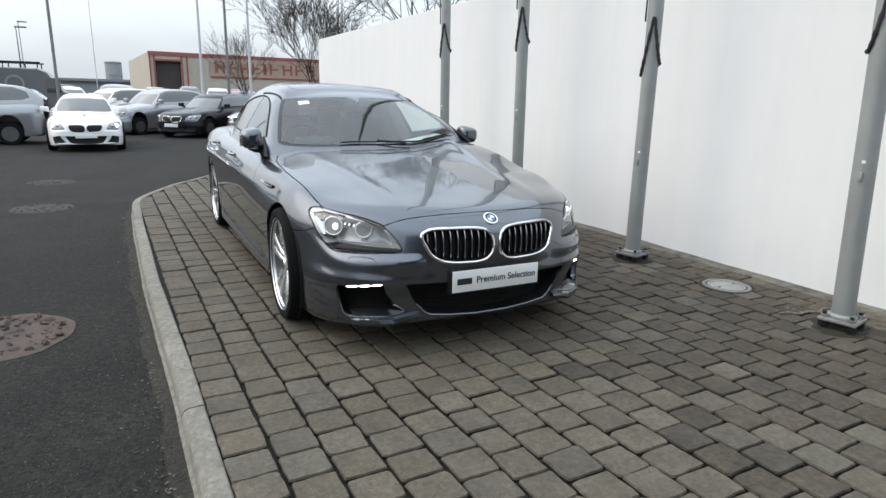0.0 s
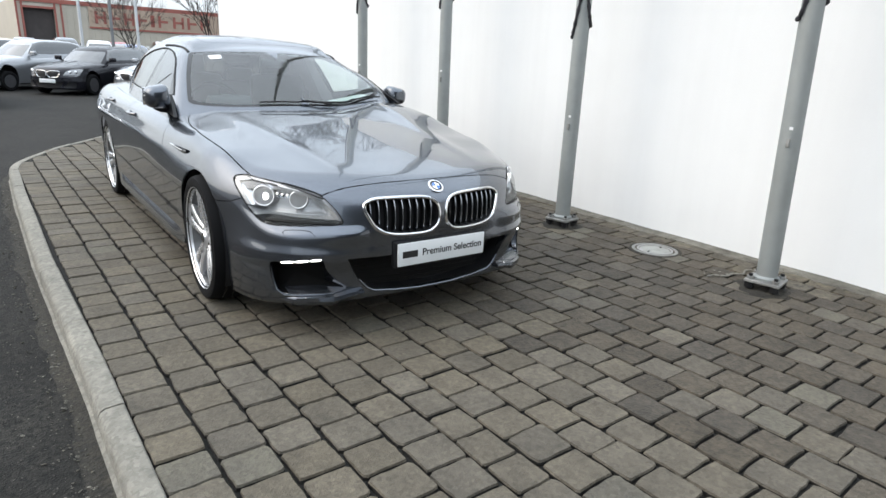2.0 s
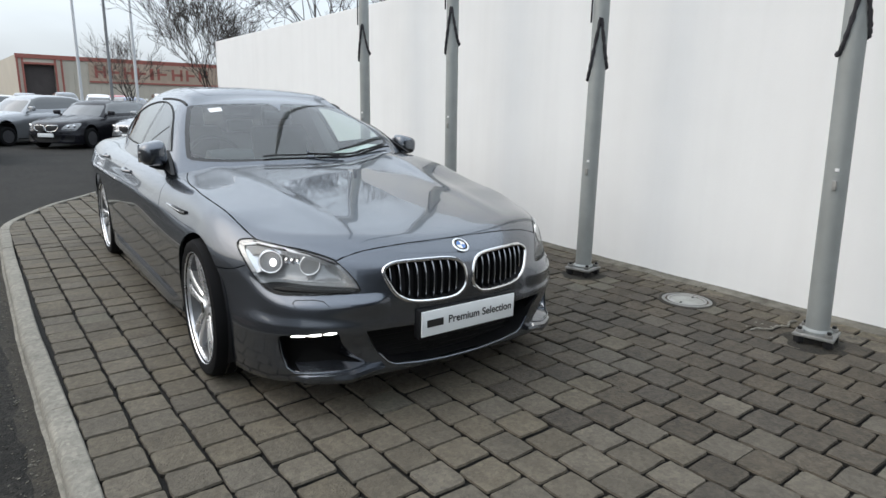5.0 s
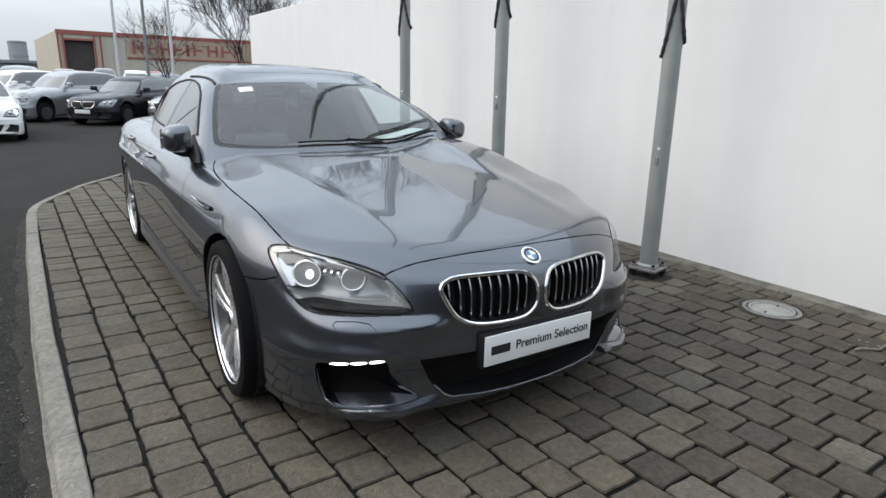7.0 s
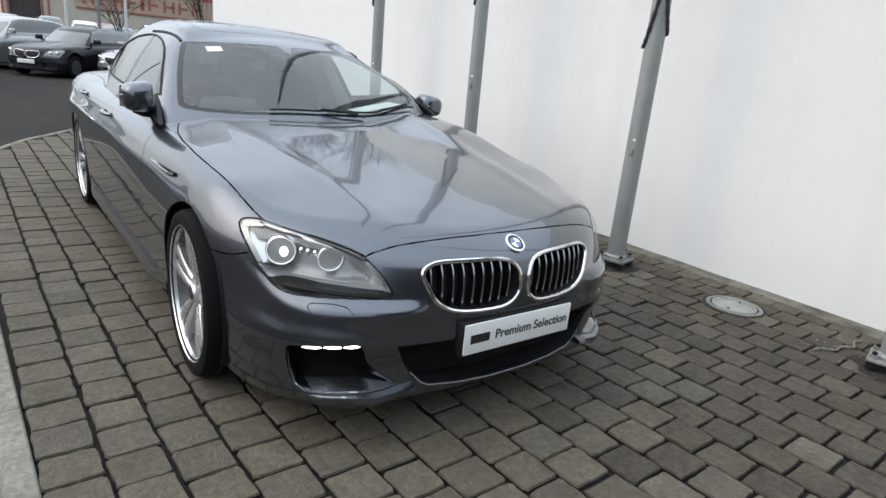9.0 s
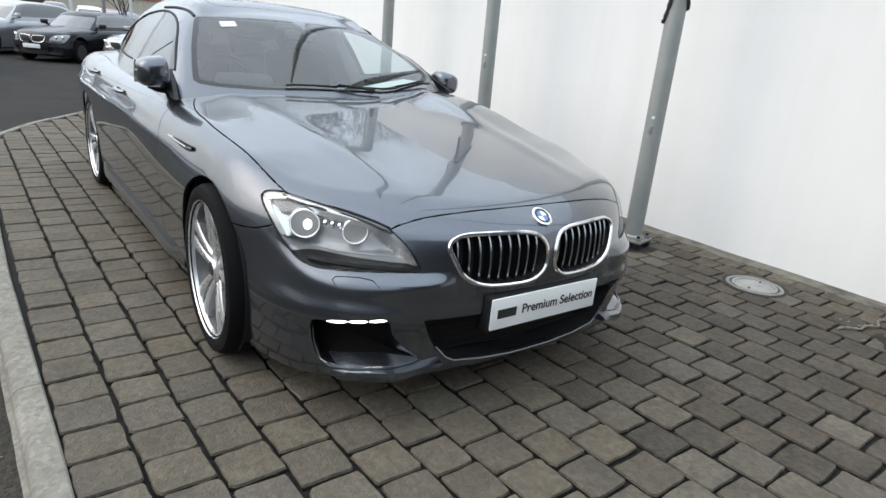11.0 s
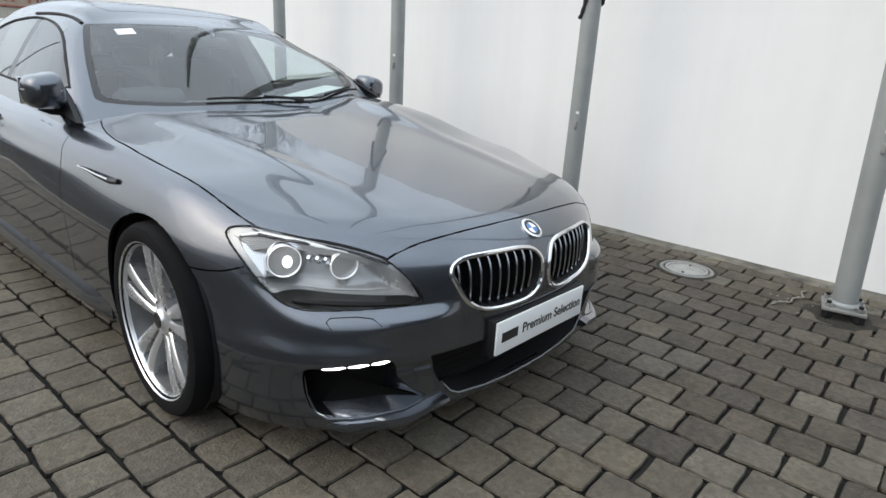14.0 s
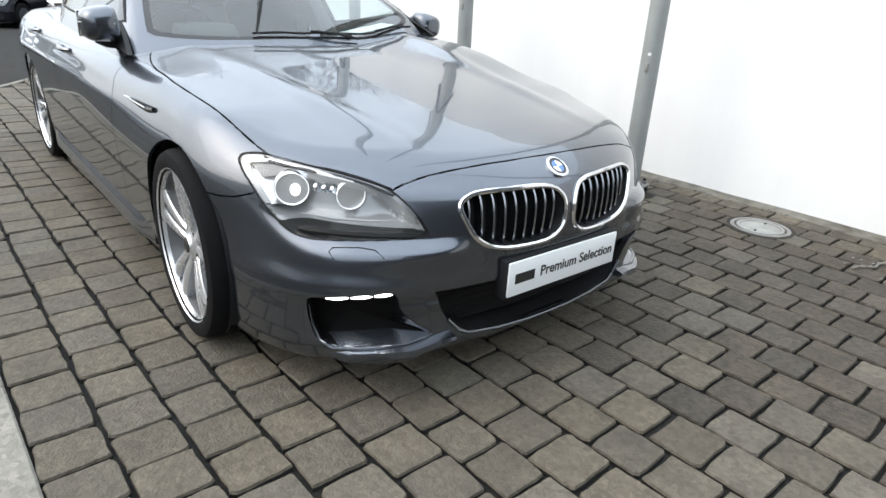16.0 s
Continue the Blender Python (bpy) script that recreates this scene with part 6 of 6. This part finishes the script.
post(-3.66, 24.0, 9.5, .055, LAMPPOST, "tall dark grey lamp post in the yard", 1)
post(2.36, 34, 10, .075, WHITEPOST, "slim white post in the yard")
post(3.72, 34, 11, .08, LAMPPOST, "tall dark grey lamp post among parked cars", 1)
post(4.91, 34, 10, .075, WHITEPOST, "slim white post in the yard")
post(-8.75, 60, 5.8, .06, LAMPPOST, "distant grey lamp post", 1)
post(-3.9, 80, 11, .05, WHITEPOST, "distant pale post in the yard")
post(-10.2, 75, 7.5, .05, LAMPPOST, "distant grey lamp post", 1)


def bare_tree(x, y, h, seed, label, spread=.55, levels=6, lean=(0, 0), stem=.15):
    """A leafless tree: tapered trunk, limbs, and a crown of fine twigs."""
    rng = random.Random(seed)
    tree = thing("tree", label, "tree", "bare trees")
    twigs = []

    def grow(p, d, length, r, level):
        pts, rad = [p.copy()], [r]
        n = 4
        for k in range(n):
            d = (d + Vector((rng.gauss(0, .10), rng.gauss(0, .10), rng.gauss(.03, .06)))).normalized()
            p = p + d * (length / n)
            pts.append(p.copy())
            rad.append(r * (1 - .45 * (k + 1) / n))
        twigs.append((pts, rad, level))
        if level >= levels:
            return
        kids = 5 if level == 0 else 3 if level < 5 else 2
        for k in range(kids + (level == 1)):
            i = rng.choice((2, 3, 4)) if k else 4
            a = rng.uniform(0, 2 * math.pi)
            side = d.orthogonal().normalized()
            side.rotate(Matrix.Rotation(a, 3, d))
            q = (d + side * rng.uniform(.35, .9) * (spread / .55) + Vector((0, 0, .18))).normalized()
            grow(pts[i], q, (h * .27 if level == 0 else length) * rng.uniform(.62, .84), rad[i] * rng.uniform(.55, .75), level + 1)

    start = Vector((x, y, yard(y) - .02))
    grow(start, Vector((lean[0], lean[1], 1)).normalized(), h * stem, h * .012, 0)
    for name, pick, sides in (("trunk", lambda l: l <= 1, 9), ("limb", lambda l: 1 < l <= 3, 5), ("crown", lambda l: l > 3, 3)):
        verts, faces = [], []
        for pts, rad, level in twigs:
            if not pick(level):
                continue
            base = len(verts)
            for i, p in enumerate(pts):
                t = (pts[min(i + 1, len(pts) - 1)] - pts[max(i - 1, 0)]).normalized()
                u = t.orthogonal().normalized()
                w = t.cross(u)
                for k in range(sides):
                    a = 2 * math.pi * k / sides
                    verts.append((p + (u * math.cos(a) + w * math.sin(a)) * max(rad[i], .006))[:])
            for i in range(len(pts) - 1):
                for k in range(sides):
                    faces.append((base + i * sides + k, base + i * sides + (k + 1) % sides, base + (i + 1) * sides + (k + 1) % sides, base + (i + 1) * sides + k))
        me = bpy.data.meshes.new(name)
        me.from_pydata(verts, [], faces)
        me.polygons.foreach_set("use_smooth", [True] * len(me.polygons))
        me.materials.append(BARK)
        ob = new(name, me)
        ob.parent = tree


bare_tree(5.35, 21.0, 7.3, 5, "leafless tree with dense dark twigs beyond the wall", .46, 7, stem=.20)
bare_tree(4.9, 36.0, 8.0, 9, "slender leafless tree among the parked cars", .5, 5)
bare_tree(6.3, 14.8, 8.6, 14, "leafless tree standing behind the white wall", .62, 7, stem=.30)
bare_tree(10.4, 14.5, 9.5, 21, "leafless tree standing behind the white wall", .62, 7, stem=.28)


def mast():
    t = thing("lattice_mast", "slim steel lattice mast behind the trees", "mast")
    for a, b in ((-.16, -.16), (.16, -.16), (.16, .16), (-.16, .16)):
        part("leg", tube([(13.75 + a, 45 + b, -.85), (13.75 + a, 45 + b, 16)], .025, 5), LAMPPOST, t)
    for k in range(30):
        z = k * .53
        s = 1 if k % 2 else -1
        part("brace", tube([(13.75 - .16 * s, 44.84, z), (13.75 + .16 * s, 44.84, z + .53)], .012, 4), LAMPPOST, t)


mast()


# ---- paving blocks, columns running along the wall ----
def block(seed):
    """A tumbled block of unit size: ragged edges, worn corners, a rounded top."""
    rng = random.Random(seed)
    ring = []
    for k in range(4):
        turn = Matrix.Rotation(k * math.pi / 2, 2)
        skew, c = rng.uniform(-.014, .014), rng.uniform(.035, .075)
        for u in (-.5 + c, -.22, .04, .27, .5 - c * rng.uniform(.6, 1.3)):
            p = turn @ Vector((.5 + skew * u * 2 + rng.uniform(-.022, .012), u + rng.uniform(-.025, .025)))
            ring.append((p.x, p.y))
    levels = ((.995, -.045), (.988, -.007), (.955, .002))
    n = len(ring)
    verts = [(x * k, y * k, z) for l, (k, z) in enumerate(levels) for x, y in ring]
    faces = [(l * n + k, l * n + (k + 1) % n, (l + 1) * n + (k + 1) % n, (l + 1) * n + k) for l in range(2) for k in range(n)]
    faces.append(tuple(range(2 * n, 3 * n)))
    return verts, faces


def lay_paving():
    rng = random.Random(4)
    shapes = [block(k) for k in range(24)]
    meshes = []
    for v, f in shapes:
        me = bpy.data.meshes.new("paving_block")
        me.from_pydata(v, [], f)
        me.materials.append(PAVER)
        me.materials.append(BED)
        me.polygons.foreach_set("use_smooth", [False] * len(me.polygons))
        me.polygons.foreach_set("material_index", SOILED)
        meshes.append(me)
    poly = np.array([(-1.60, -7), (2.69, -7), (2.69, 12.8), (-.46, 8.0), (-1.08, 7.02), (-1.42, 6.28), (-1.52, 6.02), (-1.60, 5.60)])
    far_v, far_f, mossy_v, mossy_f, dim_v, dim_f, pale_v, pale_f = [], [], [], [], [], [], [], []
    edges = [-1.458, -1.278, -1.102, -.925, -.741, -.560, -.399, -.212, -.044, .146, .318]
    while edges[-1] < 2.9:
        edges.append(edges[-1] + rng.choice((.176, .180, .184)))
    spots = []
    for col, (x0, x1) in enumerate(zip(edges, edges[1:])):
        start = FIRST[col] if col < len(FIRST) else FIRST[-1] - .080 * (col + 1 - len(FIRST))
        pitch = .1702 if col < 6 else .1725
        y = start - pitch * 36
        while y < 12.9:
            d = pitch + rng.uniform(-.004, .004)
            m = y + d / 2
            # the columns run with the kerb, a little askew to the wall
            spots.append(((x0 + x1) / 2 - .022 * (m + .7), m, x1 - x0, d))
            y += d
            if abs((y - start) / pitch - round((y - start) / pitch)) > .04:
                y = start + pitch * round((y - start) / pitch)
    ok = inside([tuple(p) for p in poly], np.array([(s[0], s[1]) for s in spots]))
    spots = [s if s[0] + s[2] / 2 < 2.695 else ((s[0] - s[2] / 2 + 2.695) / 2, s[1], 2.695 - s[0] + s[2] / 2, s[3]) for s, k in zip(spots, ok) if k and s[0] - s[2] / 2 < 2.64]
    single = [s for s in spots if -1.48 < s[0] < 1.75 and -.95 < s[1] < 1.0]
    single = set(sorted(single, key=lambda s: s[1])[:300])
    for s in spots:
        k = rng.randrange(24)
        m = pose(s[0] + rng.uniform(-.003, .003), s[1], rng.uniform(-.004, .003), rng.uniform(-.7, .7), rng.uniform(-.7, .7), 1.26 + rng.uniform(-.8, .8) + rng.choice((0, 180)))
        m = m @ Matrix.Diagonal((s[2] - .0105, s[3] - .0085, 1, 1))
        if s in single:
            ob = new("paving_block", meshes[k])
            ob.parent = pavement
            ob.matrix_basis = m
            if rng.random() < .035:
                ob.material_slots[0].link = "OBJECT"
                ob.material_slots[0].material = LICHEN
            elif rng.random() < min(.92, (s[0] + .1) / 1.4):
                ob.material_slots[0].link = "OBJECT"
                ob.material_slots[0].material = STAINED_DIM
        else:
            vv, ff = shapes[k]
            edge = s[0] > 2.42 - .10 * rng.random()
            # likelier towards the wall: stained blocks that also carry ground shade in their colour
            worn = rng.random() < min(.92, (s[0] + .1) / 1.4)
            tv, tf = (mossy_v, mossy_f) if edge else (pale_v, pale_f) if rng.random() < .03 else (dim_v, dim_f) if worn else (far_v, far_f)
            o = len(tv)
            tv += [(m @ Vector(p))[:] for p in vv]
            tf += [tuple(o + i for i in f) for f in ff]
    for name, v, f, material, label in (("paving_field", far_v, far_f, PAVER, "grey paving blocks in columns"), ("weathered_paving", dim_v, dim_f, STAINED_DIM, "darker paving blocks, brown stain and ground shade in their colour"), ("lichen_paving", pale_v, pale_f, LICHEN, "paving blocks with pale yellowish lichen"), ("paving_edge", mossy_v, mossy_f, PAVER_EDGE, "stained paving blocks by the wall")):
        me = bpy.data.meshes.new(name)
        me.from_pydata(v, [], f)
        me.materials.append(material)
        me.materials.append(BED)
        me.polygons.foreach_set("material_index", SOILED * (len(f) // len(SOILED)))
        ob = new(name, me)
        ob.parent = pavement
        tagged(ob, label, kind="stuff")


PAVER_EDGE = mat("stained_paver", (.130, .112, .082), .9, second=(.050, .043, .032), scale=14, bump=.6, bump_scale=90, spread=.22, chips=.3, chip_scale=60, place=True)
FIRST = (.394, .308, .068, -.023, -.115, -.178, -.265, -.326, -.405, -.492, -.567, -.655)
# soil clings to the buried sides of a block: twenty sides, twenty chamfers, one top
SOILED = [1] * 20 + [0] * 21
lay_paving()
